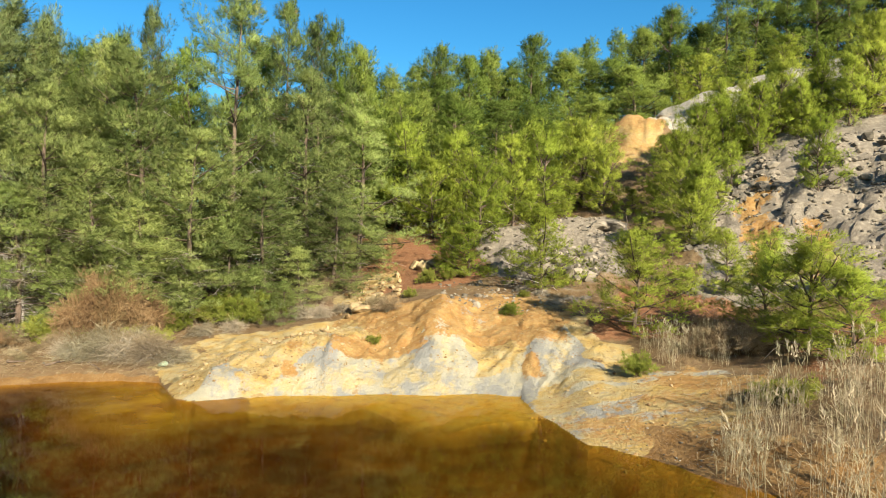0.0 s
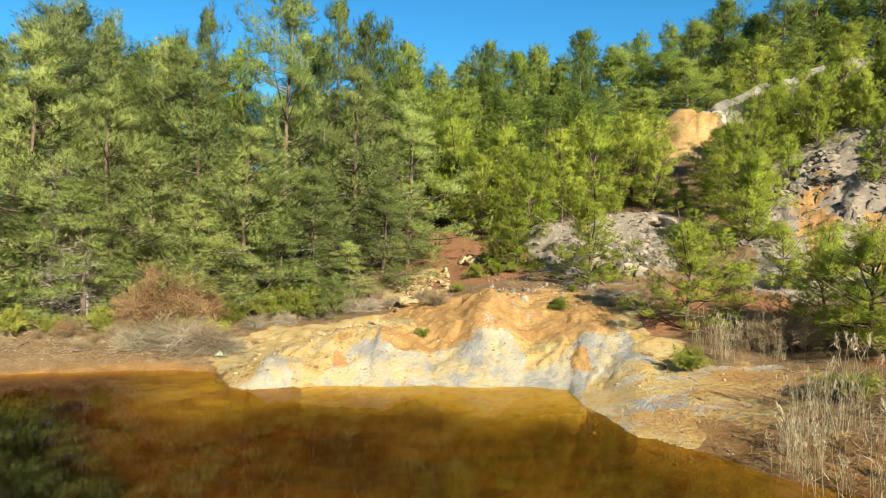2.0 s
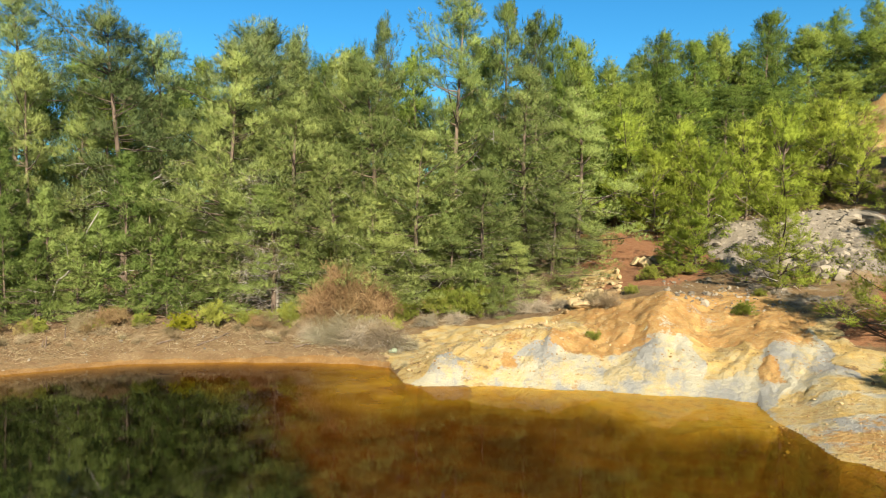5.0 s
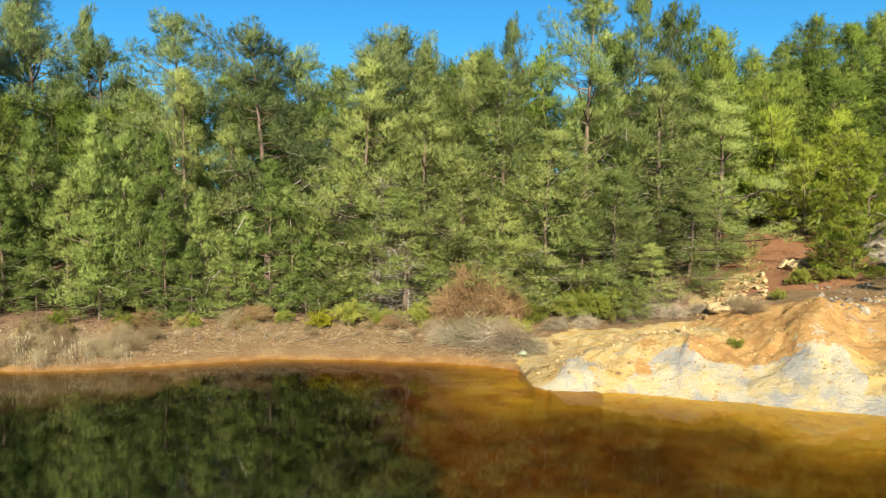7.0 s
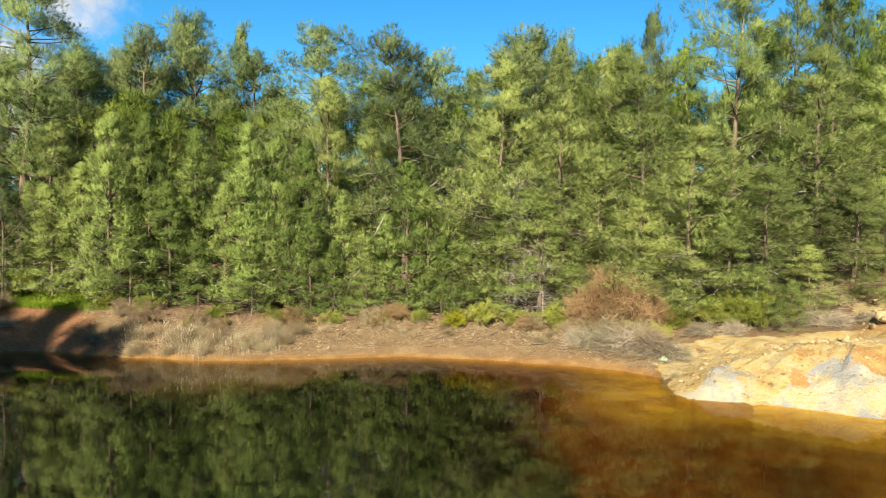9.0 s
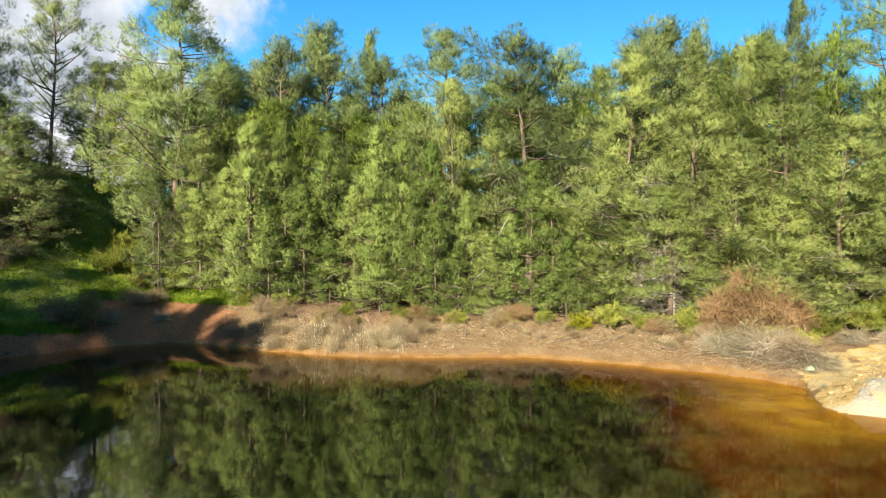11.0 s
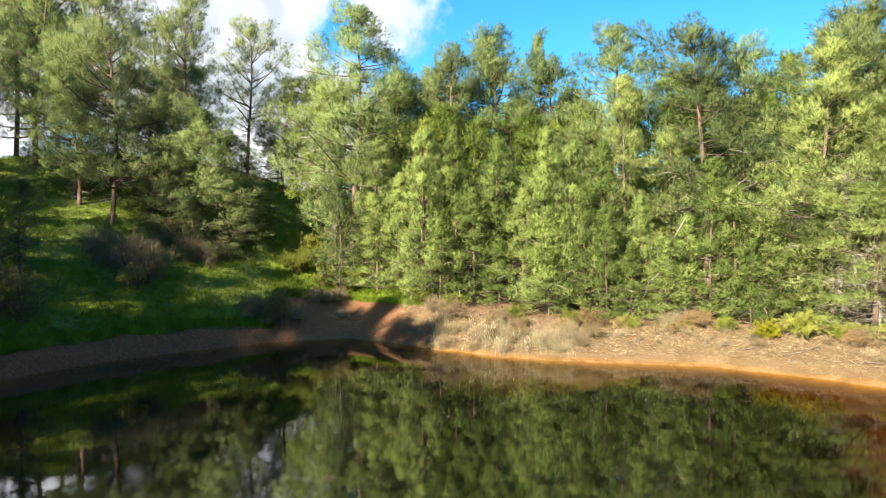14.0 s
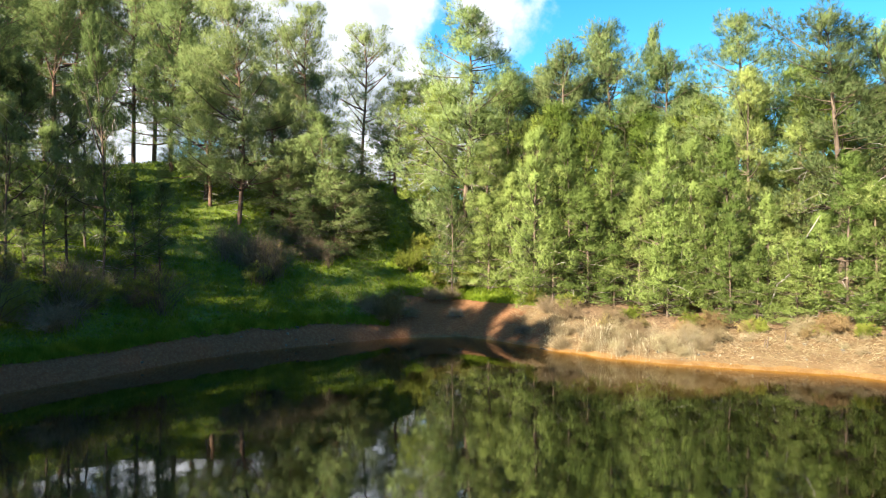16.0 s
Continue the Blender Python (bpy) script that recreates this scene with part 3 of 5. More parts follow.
    litter = np.maximum(np.maximum(band(a, 21, 66, 1.5) * smooth(s, 2.9, 4.2), band(a, 6.5, 22, 1.5) * smooth(r, 30.5, 32.5)), smooth(r, 48, 58) * (1 - band(a, -34, -11, 1.5) * band(r, 50, 75, 2)))
    litter = np.maximum(litter, band(a, -14, -3, 1.5) * smooth(r, 45, 48))
    chalk = band(a, -32.5, -16.8, 0.6) * band(r, 60.5, 69.5, 0.8)
    grass = np.maximum(band(a, 75.5, 176, 1.0) * smooth(s, 1.1, 1.5), band(a, 64, 76, 2.0) * smooth(s, 3.8, 5.0))
    iron = band(a, 20.5, 66, 1.0) * band(s, -3.0, 0.30, 0.30) + band(a, -60, -18, 1.5) * band(s, -3, 1.9, 0.6) * 0.9 + (a < 66) * (z < -0.02) * (1 - band(GA, -8.5, 15, 1.0) * (z > -0.5))
    iron = np.maximum(iron, band(a, -14, 20.8, 1.0) * band(s, -0.15, 0.08, 0.08) * 0.42)
    ledge = band(GA, -9, 15, 1.0) * (z < 0.02) * (z > -0.5)
    ochre, yellow = ochre * (z > 0), np.maximum(yellow * (z > 0), 0.75 * ledge)
    pad = lambda v: np.clip(v, 0, 1).ravel()
    colour_layer(me, "zone_a", pad(clay), pad(ochre), pad(grass))
    colour_layer(me, "zone_b", pad(rub), pad(rust), pad(litter))
    colour_layer(me, "zone_c", pad(iron), pad(chalk), pad(yellow))
    tagged(new("ground", me), "bare mine soil with white clay, ochre, rubble and grass", "ground", kind="structure")


def build_water():
    az, rr = np.arange(-180, 180, 1.0), np.concatenate([np.arange(0.0, 14, 2.0), np.arange(14, 37.5, 0.35)])
    a, r = np.meshgrid(az, rr, indexing="ij")
    x, y = -np.sin(np.radians(a)) * r, np.cos(np.radians(a)) * r
    na, nr = a.shape
    z = np.array([[ground(p, q) for q in rr] for p in az])
    i, j = np.meshgrid(np.arange(na), np.arange(nr - 1), indexing="ij")
    k = (i + 1) % na
    faces = np.stack([i * nr + j, k * nr + j, k * nr + j + 1, i * nr + j + 1], -1).reshape(-1, 4)
    keep = (np.minimum(np.minimum(z[i, j], z[i, j + 1]), np.minimum(z[k, j], z[k, j + 1])) < 0.03).reshape(-1)
    verts = np.stack([x, y, np.zeros_like(x)], -1).reshape(-1, 3)
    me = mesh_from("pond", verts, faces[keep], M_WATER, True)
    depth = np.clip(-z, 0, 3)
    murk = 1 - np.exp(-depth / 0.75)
    # where the water takes the sunlit yellow tone, by azimuth and distance
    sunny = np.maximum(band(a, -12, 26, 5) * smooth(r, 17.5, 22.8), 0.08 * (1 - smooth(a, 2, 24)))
    # the third channel goes by azimuth alone and dims the eastern reflections
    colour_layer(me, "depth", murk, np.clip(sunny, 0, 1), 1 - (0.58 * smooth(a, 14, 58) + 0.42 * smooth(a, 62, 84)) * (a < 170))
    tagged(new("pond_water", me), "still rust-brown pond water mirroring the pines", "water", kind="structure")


build_ground()
build_water()

# ---- plants: makers ----
UP = np.array([0.0, 0.0, 1.0])


def unit(v):
    return v / np.maximum(np.linalg.norm(v, axis=-1, keepdims=True), 1e-9)


class Tubes:
    """Gathers tapered tubes into one mesh."""

    def __init__(self):
        self.v, self.f, self.n = [], [], 0

    def add(self, path, radii, sides=4):
        path, radii = np.asarray(path, float), np.asarray(radii, float)
        tan = unit(np.gradient(path, axis=0))
        ref = np.where(np.abs(tan[:, 2:3]) > 0.9, np.array([[1.0, 0, 0]]), UP[None])
        e1 = unit(np.cross(tan, ref))
        e2 = np.cross(tan, e1)
        ang = np.arange(sides) * 2 * math.pi / sides
        ring = path[:, None] + radii[:, None, None] * (e1[:, None] * np.cos(ang)[None, :, None] + e2[:, None] * np.sin(ang)[None, :, None])
        self.v.append(ring.reshape(-1, 3))
        m = len(path)
        i, j = np.meshgrid(np.arange(m - 1), np.arange(sides), indexing="ij")
        k = (j + 1) % sides
        self.f.append((np.stack([i * sides + j, i * sides + k, (i + 1) * sides + k, (i + 1) * sides + j], -1) + self.n).reshape(-1, 4))
        self.n += m * sides

    def mesh(self, name, material):
        return mesh_from(name, np.vstack(self.v), np.vstack(self.f), material, True)


def needles(p, axis, count, length, width, spread, rng, run=0.0):
    """Bursts of needles: count slim blades at every place p about its axis, spread over a run along it."""
    n = len(p)
    d = unit(axis[:, None] + rng.normal(0, spread, (n, count, 3)))
    ln = length * rng.uniform(0.6, 1.15, (n, count, 1))
    base = p[:, None] + rng.normal(0, length * 0.16, (n, count, 3)) + axis[:, None] * run * rng.uniform(-0.5, 0.5, (n, count, 1))
    side = unit(np.cross(d, rng.normal(0, 1, (n, count, 3)))) * width * rng.uniform(0.6, 1.2, (n, count, 1))
    v = np.stack([base - side, base + side, base + d * ln], 2).reshape(-1, 3)
    return v, np.arange(len(v)).reshape(-1, 3)


def part(name, me, parent, label=""):
    ob = new(name, me)
    ob.parent = parent
    return tagged(ob, label)


def make_pine(kind, seed):
    """A pine: bent tapering trunk, whorls of limbs, flat boughs of needle tufts, dead twigs inside the lower crown."""
    K = PINES[kind]
    rng = np.random.default_rng(seed)
    H, R, cb = K["height"], K["radius"], K["base"] * K["height"]
    # trunk
    hs = np.linspace(0, H * 0.97, 9)
    sway = rng.normal(0, 1, 2)
    lean = np.stack([np.sin(hs / H * 3.1 + sway[0]) * K["bend"] * hs / H, np.cos(hs / H * 2.7 + sway[1]) * K["bend"] * hs / H, hs], -1)
    lean -= lean[0] * np.array([1, 1, 0])
    tr = Tubes()
    tr.add(lean, K["girth"] * (1 - hs / H) ** 0.8 + 0.015, 7)

    def stem(h):
        return np.stack([np.interp(h, hs, lean[:, i]) for i in range(3)], -1)

    limbs, dead = Tubes(), Tubes()
    P, A, F = [], [], []
    h, turn = cb, rng.uniform(0, 6.28)
    lump = rng.uniform(0, 6.28, 6)
    while h < H * 0.985:
        u = (h - cb) / (H - cb)
        for b in range(K["whorl"] + int(rng.integers(0, 2))):
            turn += 2.4 + rng.normal(0, 0.35)
            # the limbs leave the stem at all heights, not in tiers
            hb = float(np.clip(h + rng.uniform(-0.6, 0.6) * K["step"], cb * 0.9, H * 0.98))
            ub = max(0.0, (hb - cb) / (H - cb))
            L = R * (min(1.0, (ub + K["skirt"]) / 0.28) * (1 - ub) ** K["taper"] + 0.035) * rng.uniform(0.62, 1.12)
            # uneven outline: bulges and bays round the crown
            L *= 1 + K["lumpy"] * (0.26 * math.sin(2 * turn + 5.5 * ub + lump[0]) + 0.20 * math.sin(turn - 9 * ub + lump[1]) + 0.16 * math.sin(3 * turn + 13 * ub + lump[2]))
            if rng.random() < K["gaps"]:
                L *= 0.5
            rise = math.radians(K["low"] + (K["high"] - K["low"]) * ub + rng.normal(0, 11))
            L /= max(0.62, math.cos(rise))
            out = np.array([math.cos(turn), math.sin(turn), 0.0])
            lat = np.array([-out[1], out[0], 0.0])
            p0 = stem(hb)
            t = np.linspace(0, 1, 5)
            path = p0 + out * (L * math.cos(rise) * t)[:, None] + UP * (L * (math.sin(rise) * t + K["curl"] * t * t - K["sag"] * t))[:, None] + lat * (rng.normal(0, 0.14) * L * t * t)[:, None]
            limbs.add(path, 0.010 + 0.016 * L * (1 - t) ** 1.1, 3)
            # rounded puffs of needles at the twig ends
            m = max(2, int(round(K["puffs"] * (L / R + 0.32) * rng.uniform(0.8, 1.2))))
            c = K["inner"] + (1 - K["inner"]) * rng.random(m) ** 0.7
            wide = K["bough"] * L * np.sin(np.clip((c - K["inner"] * 0.5) / (1 - K["inner"] * 0.5), 0, 1) * 2.3) + 0.06
            o = rng.uniform(-1, 1, m)
            q = np.stack([np.interp(c, t, path[:, i]) for i in range(3)], -1)
            tip = q + lat * (o * wide)[:, None] + out * (0.25 * wide * np.abs(o))[:, None] + UP * (rng.normal(0.06, K["puff"], m) + 0.22 * wide * np.abs(o))[:, None]
            for q0, q1 in zip(q, tip):
                limbs.add([q0, (q0 + q1) / 2 - UP * 0.03, q1], [0.009, 0.007, 0.004], 3)
            k = K["tufts"]
            # each puff is a loose ball of upswept shoots
            g = unit(rng.normal(0, 1, (m, k, 3)))
            g[..., 2] = g[..., 2] * 0.85 + 0.22
            ball = K["ball"] * (0.62 + 0.38 * min(1.0, L / (0.6 * R))) * rng.uniform(0.6, 1.25, (m, 1, 1)) * rng.uniform(0.5, 1.05, (m, k, 1))
            P.append((tip[:, None] + g * ball * np.array([1.0, 1.0, 0.78])).reshape(-1, 3))
            way = out * 0.5 + lat * (o * 0.4)[:, None] + UP * K["lift"]
            A.append(unit(way[:, None] * 0.85 + g * 0.75).reshape(-1, 3))
            F.append((way[:, None] * 0.25 + g * 1.0 + rng.normal(0, 0.12, g.shape)).reshape(-1, 3))
            if ub < K["dead"] and rng.random() < 0.75:
                for _ in range(K["snags"]):
                    s0 = rng.uniform(0.25, 1.0)
                    a0 = np.array([np.interp(s0, t, path[:, i]) for i in range(3)])
                    dv = unit(out * 0.7 + lat * rng.normal(0, 0.7) + UP * rng.normal(-0.15, 0.35)) * rng.uniform(0.4, 1.1)
                    dead.add([a0, a0 + dv * 0.5 + UP * 0.03, a0 + dv - UP * 0.06], [0.012, 0.008, 0.004], 3)
        h += K["step"] * rng.uniform(0.75, 1.25) * (1 - 0.45 * max(0, u))
    top = stem(np.full(10, H * 0.97)) + rng.normal(0, 0.07, (10, 3))
    P.append(top), A.append(unit(np.tile(UP, (10, 1)) + rng.normal(0, 0.3, (10, 3)))), F.append(rng.normal(0, 1, (10, 3)))
    # dead stubs on the bare trunk
    for _ in range(K["stubs"]):
        a0 = stem(rng.uniform(0.15, 1.0) * max(cb, 1.5) + 0.2)
        an = rng.uniform(0, 6.28)
        dv = np.array([math.cos(an), math.sin(an), rng.normal(0.05, 0.25)]) * rng.uniform(0.4, 1.2)
        dead.add([a0, a0 + dv * 0.6, a0 + dv - UP * 0.1], [0.016, 0.010, 0.004], 3)
    P = np.vstack(P)
    face = unit(unit((P - stem(P[:, 2])) * np.array([1, 1, 0]) + 1e-6) * 0.40 + UP * 0.30 + np.vstack(F))
    v, f = needles(P, np.vstack(A), K["blades"], K["needle"], K["blade"], 0.5, rng, K["shoot"])
    n3 = np.repeat(face, K["blades"], axis=0)
    away = np.einsum("ij,ij->i", np.cross(v[1::3] - v[0::3], v[2::3] - v[0::3]), n3) < 0
    f[away] = f[away][:, ::-1]
    crown = mesh_from("crown", v, f, K["leaf"], True)
    # the needles of a puff take the light together, as a soft round brush
    crown.normals_split_custom_set_from_vertices(np.repeat(face, 3 * K["blades"], axis=0).tolist())
    tree = new("pine_tree")
    part("trunk", tr.mesh("trunk", K["bark"]), tree)
    part("branchwork", limbs.mesh("branchwork", K["bark"]), tree)["kind"] = "stuff"
    part("crown", crown, tree)
    if dead.v:
        part("deadwood", dead.mesh("deadwood", M_DEAD), tree, "bleached bare twigs")["kind"] = "stuff"
    return tree


PINES = {
    "broad": dict(snags=7, lift=0.7, height=12.0, radius=3.3, base=0.05, bend=0.35, girth=0.15, skirt=0.22, taper=0.7, lumpy=1.15, whorl=4, gaps=0.10, low=-4, high=36, curl=0.16, sag=0.10, puffs=3.0, tufts=46, ball=0.64, inner=0.46, bough=0.46, puff=0.25, dead=0.45, step=0.85, stubs=16, blades=9, needle=0.17, blade=0.01, shoot=0.18, bark=M_BARK, leaf=M_PINE),
    "tall": dict(snags=7, lift=0.7, height=12.0, radius=3.3, base=0.16, bend=0.5, girth=0.15, skirt=0.22, taper=0.64, lumpy=1.3, whorl=5, gaps=0.10, low=-2, high=28, curl=0.14, sag=0.10, puffs=3.0, tufts=46, ball=0.64, inner=0.42, bough=0.46, puff=0.25, dead=0.45, step=0.85, stubs=16, blades=9, needle=0.17, blade=0.01, shoot=0.18, bark=M_BARK, leaf=M_PINE_TALL),
    "young": dict(snags=1, lift=0.55, height=7.0, radius=1.9, base=0.05, bend=0.12, girth=0.065, skirt=0.26, taper=1.0, lumpy=0.9, whorl=5, gaps=0.18, low=2, high=36, curl=0.12, sag=0.05, puffs=2.6, tufts=24, ball=0.36, inner=0.34, bough=0.44, puff=0.12, dead=0.3, step=0.50, stubs=6, blades=9, needle=0.14, blade=0.0086, shoot=0.14, bark=M_BARK, leaf=M_PINE_YOUNG),
    "small": dict(snags=1, lift=0.8, height=3.6, radius=1.5, base=0.03, bend=0.15, girth=0.05, skirt=0.34, taper=0.55, lumpy=1.2, whorl=4, gaps=0.16, low=2, high=58, curl=0.25, sag=0.05, puffs=3.0, tufts=20, ball=0.32, inner=0.3, bough=0.42, puff=0.13, dead=0.2, step=0.40, stubs=3, blades=9, needle=0.13, blade=0.0084, shoot=0.14, bark=M_BARK, leaf=M_PINE_BRIGHT),
    "far": dict(snags=0, lift=0.7, height=11.0, radius=3.0, base=0.08, bend=0.3, girth=0.14, skirt=0.25, taper=0.72, lumpy=1.1, whorl=4, gaps=0.14, low=2, high=38, curl=0.16, sag=0.08, puffs=2.8, tufts=26, ball=0.74, inner=0.44, bough=0.46, puff=0.24, dead=0.0, step=0.9, stubs=0, blades=6, needle=0.27, blade=0.0185, shoot=0.22, bark=M_BARK, leaf=M_PINE_FAR),
    "open": dict(snags=4, lift=0.7, height=13.0, radius=3.4, base=0.28, bend=0.6, girth=0.16, skirt=0.16, taper=0.5, lumpy=1.3, whorl=4, gaps=0.22, low=8, high=42, curl=0.25, sag=0.10, puffs=3.6, tufts=34, ball=0.64, inner=0.5, bough=0.46, puff=0.24, dead=0.4, step=0.85, stubs=18, blades=8, needle=0.18, blade=0.0115, shoot=0.18, bark=M_BARK_RED, leaf=M_PINE_HILL),
    "hill": dict(snags=6, lift=0.7, height=13.0, radius=3.8, base=0.17, bend=0.9, girth=0.17, skirt=0.35, taper=0.56, lumpy=1.3, whorl=5, gaps=0.12, low=2, high=40, curl=0.25, sag=0.14, puffs=4.6, tufts=40, ball=0.66, inner=0.5, bough=0.48, puff=0.24, dead=0.5, step=0.8, stubs=26, blades=8, needle=0.18, blade=0.0112, shoot=0.18, bark=M_BARK_RED, leaf=M_PINE_HILL),
    "drooping": dict(snags=9, lift=0.7, height=13.0, radius=3.8, base=0.02, bend=0.4, girth=0.17, skirt=0.3, taper=0.6, lumpy=1.3, whorl=5, gaps=0.12, low=-14, high=40, curl=0.25, sag=0.2, puffs=3.8, tufts=38, ball=0.66, inner=0.5, bough=0.48, puff=0.24, dead=0.5, step=0.8, stubs=26, blades=8, needle=0.18, blade=0.0112, shoot=0.18, bark=M_BARK_RED, leaf=M_PINE_HILL),
    "sparse": dict(snags=4, lift=0.7, height=8.0, radius=1.8, base=0.18, bend=0.35, girth=0.075, skirt=0.12, taper=0.66, lumpy=1.1, whorl=4, gaps=0.25, low=4, high=56, curl=0.2, sag=0.08, puffs=2.8, tufts=22, ball=0.38, inner=0.45, bough=0.42, puff=0.15, dead=0.6, step=0.58, stubs=12, blades=8, needle=0.16, blade=0.0095, shoot=0.16, bark=M_BARK, leaf=M_PINE_HILL),
    "withered": dict(snags=16, lift=0.5, height=8.0, radius=1.9, base=0.04, bend=0.3, girth=0.11, skirt=0.3, taper=0.5, lumpy=1.0, whorl=5, gaps=0.2, low=0, high=40, curl=0.15, sag=0.12, puffs=1.6, tufts=10, ball=0.34, inner=0.5, bough=0.42, puff=0.15, dead=1.0, step=0.5, stubs=30, blades=7, needle=0.18, blade=0.0125, shoot=0.18, bark=M_DEAD, leaf=M_PINE_DRY),
}
PINE_LABELS = {
    "broad": ("tall dense olive-green pine with boughs down to the ground", "mature pines behind the pond"),
    "tall": ("tall grey-green pine with rounded crown above the younger trees", "tall pines of the grove"),
    "young": ("slender young yellow-green pine on the pond bank", "young pines on the pond bank"),
    "small": ("small bright yellow-green pine on the mine slope", "small pines on the mine slope"),
    "far": ("dark green pine in the forest up the hill", "pines of the hill forest"),
    "open": ("tall open-crowned pine with bare reddish trunk on the grassy hill", "pines on the grassy hill"),
    "hill": ("large grey-green pine with crooked reddish trunk on the slope", "pines on the grassy hill"),
    "drooping": ("dark grey-green pine with drooping boughs on the shaded slope", "drooping pines on the shaded slope"),
    "sparse": ("thin grey-green pine with sparse crown and dead twigs", "thin pines at the forest edge"),
    "withered": ("half-dead pine with grey bare twigs and few brownish needles", "withered pines at the forest edge"),
}
VARIANTS = {"broad": 4, "tall": 3, "young": 4, "small": 4, "far": 4, "open": 4, "hill": 3, "sparse": 3, "withered": 2, "drooping": 3}
pine_store, pine_count = {}, {}
pick = random.Random(7)


def pine(kind, az, r, top, radius=None, sink=0.08):
    """Plant a pine at an azimuth and a distance, with its top at that height."""
    K = PINES[kind]
    at = spot(az, r, sink)
    sz = max(0.8, top - at.z) / K["height"]
    radius = {"young": 0.98, "tall": 1.0}.get(kind, 0.86) * min(radius or 99, {"far": 0.62, "small": 0.70}.get(kind, 0.54) * sz * K["height"])
    sx = radius / K["radius"]
    n = pine_count[kind] = pine_count.get(kind, -1) + 1
    key = (kind, n % VARIANTS[kind])
    m = Matrix.Translation(at) @ Matrix.Rotation(pick.uniform(0, 6.28), 4, "Z")
    if key not in pine_store:
        ob = make_pine(kind, 100 + n + 17 * len(kind))
        tagged(ob, PINE_LABELS[kind][0], "pine tree", PINE_LABELS[kind][1])
        pine_store[key] = ob
        ob.matrix_basis = m @ Matrix.Diagonal((sx, sx, sz, 1))
        return ob
    ob = pine_store[key]
    s0 = ob.scale
    return copy_thing(ob, m @ Matrix.Diagonal((sx / s0[0], sx / s0[1], sz / s0[2], 1)))

# ---- the pines ----
# mature pines behind the clay mound and the east of the shelf
pine("broad", 34.1, 34.9, 13.1, 4.2)
pine("broad", 31.6, 37.9, 15.2, 3.9)
pine("broad", 28.8, 33.4, 11.3, 3.9)
pine("broad", 22.9, 34.9, 13.3, 4.2)
pine("broad", 16.2, 38.0, 17.3, 4.3)
pine("broad", 10.5, 37.0, 13.5, 4.2)
pine("broad", 6.5, 39.0, 12.2, 3.9)
pine("broad", 19.3, 33.5, 9.6, 3.4)
pine("broad", 26.1, 32.9, 8.6, 3.3)
pine("broad", 13.8, 33.8, 7.9, 3.3)
pine("broad", 8.5, 34.8, 7.3, 3.4)
pine("broad", 30.9, 32.7, 7.0, 3.0)
pine("broad", 5.4, 40.0, 6.3, 3.0)
pine("broad", 22.9, 32.9, 6.5, 3.3)
pine("broad", 16.8, 33.0, 5.5, 3.0)
pine("broad", 11.1, 33.0, 4.5, 2.8)
pine("broad", 14.6, 31.6, 3.6, 2.4)
pine("broad", 12.4, 31.4, 3.1, 2.2)
pine("broad", 27.8, 32.3, 4.5, 2.4)
pine("broad", 7.6, 35.0, 4.8, 2.5)
pine("broad", 20.1, 32.6, 4.0, 2.4)
pine("sparse", 29.0, 41.9, 16.1, 1.7)
pine("sparse", 22.0, 41.9, 17.0, 1.8)
pine("broad", 12.2, 42.0, 18.4, 3.2)
pine("sparse", 9.9, 44.0, 17.7, 2.1)
pine("far", 27.1, 46.9, 16.2, 3.6)
pine("far", 24.9, 45.9, 16.5, 3.6)
pine("far", 19.4, 47.0, 16.7, 3.6)
pine("far", 13.9, 48.0, 17.3, 3.6)
pine("far", 8.4, 49.0, 19.2, 2.7)
pine("far", 6.1, 50.0, 18.0, 3.3)
pine("far", 4.1, 52.0, 16.9, 2.7)
pine("far", 29.9, 47.9, 15.9, 3.6)

# the hill forest
pine("far", 2.0, 56.0, 15.4, 3.9)
pine("far", 0.5, 66.0, 22.3, 4.2)
pine("far", -1.0, 54.0, 15.1, 4.2)
pine("far", -2.3, 68.1, 22.3, 4.5)
pine("far", -4.0, 70.1, 23.0, 3.6)
pine("far", -4.6, 58.1, 16.0, 4.5)
pine("far", -5.7, 70.1, 21.9, 4.5)
pine("far", -7.3, 72.1, 25.2, 3.9)
pine("far", -8.2, 60.1, 16.1, 4.8)
pine("far", -10.0, 74.1, 23.6, 4.5)
pine("far", -11.9, 76.1, 25.5, 3.6)
pine("far", -12.0, 64.1, 17.5, 4.8)
pine("far", -13.9, 74.1, 23.1, 4.5)
pine("far", -15.4, 72.1, 21.9, 4.5)
pine("far", 3.6, 48.0, 11.6, 3.3)
pine("far", 0.8, 50.0, 9.9, 3.6)
pine("far", -3.7, 54.1, 11.2, 3.9)
pine("far", -16.9, 74.1, 21.1, 4.2)
pine("far", -16.0, 92.1, 30.8, 5.1)
pine("far", -17.9, 92.1, 32.6, 5.1)
pine("far", -20.2, 90.1, 30.3, 4.8)
pine("far", -22.6, 94.1, 32.4, 5.1)
pine("far", -24.3, 92.1, 31.5, 4.8)
pine("far", -25.6, 96.1, 33.8, 5.4)
pine("far", -27.8, 96.2, 34.6, 5.4)
pine("far", -29.9, 96.2, 34.7, 5.4)
pine("far", -31.6, 92.2, 32.3, 5.4)
pine("far", -33.3, 92.2, 31.9, 5.4)
pine("far", -35.1, 92.2, 31.9, 5.4)
pine("far", -19.0, 84.1, 26.3, 4.8)
pine("far", -21.4, 86.1, 27.7, 4.5)
pine("far", -26.8, 86.2, 28.1, 4.8)
pine("far", -29.3, 86.2, 28.2, 4.8)
pine("far", -31.3, 84.2, 26.6, 4.8)
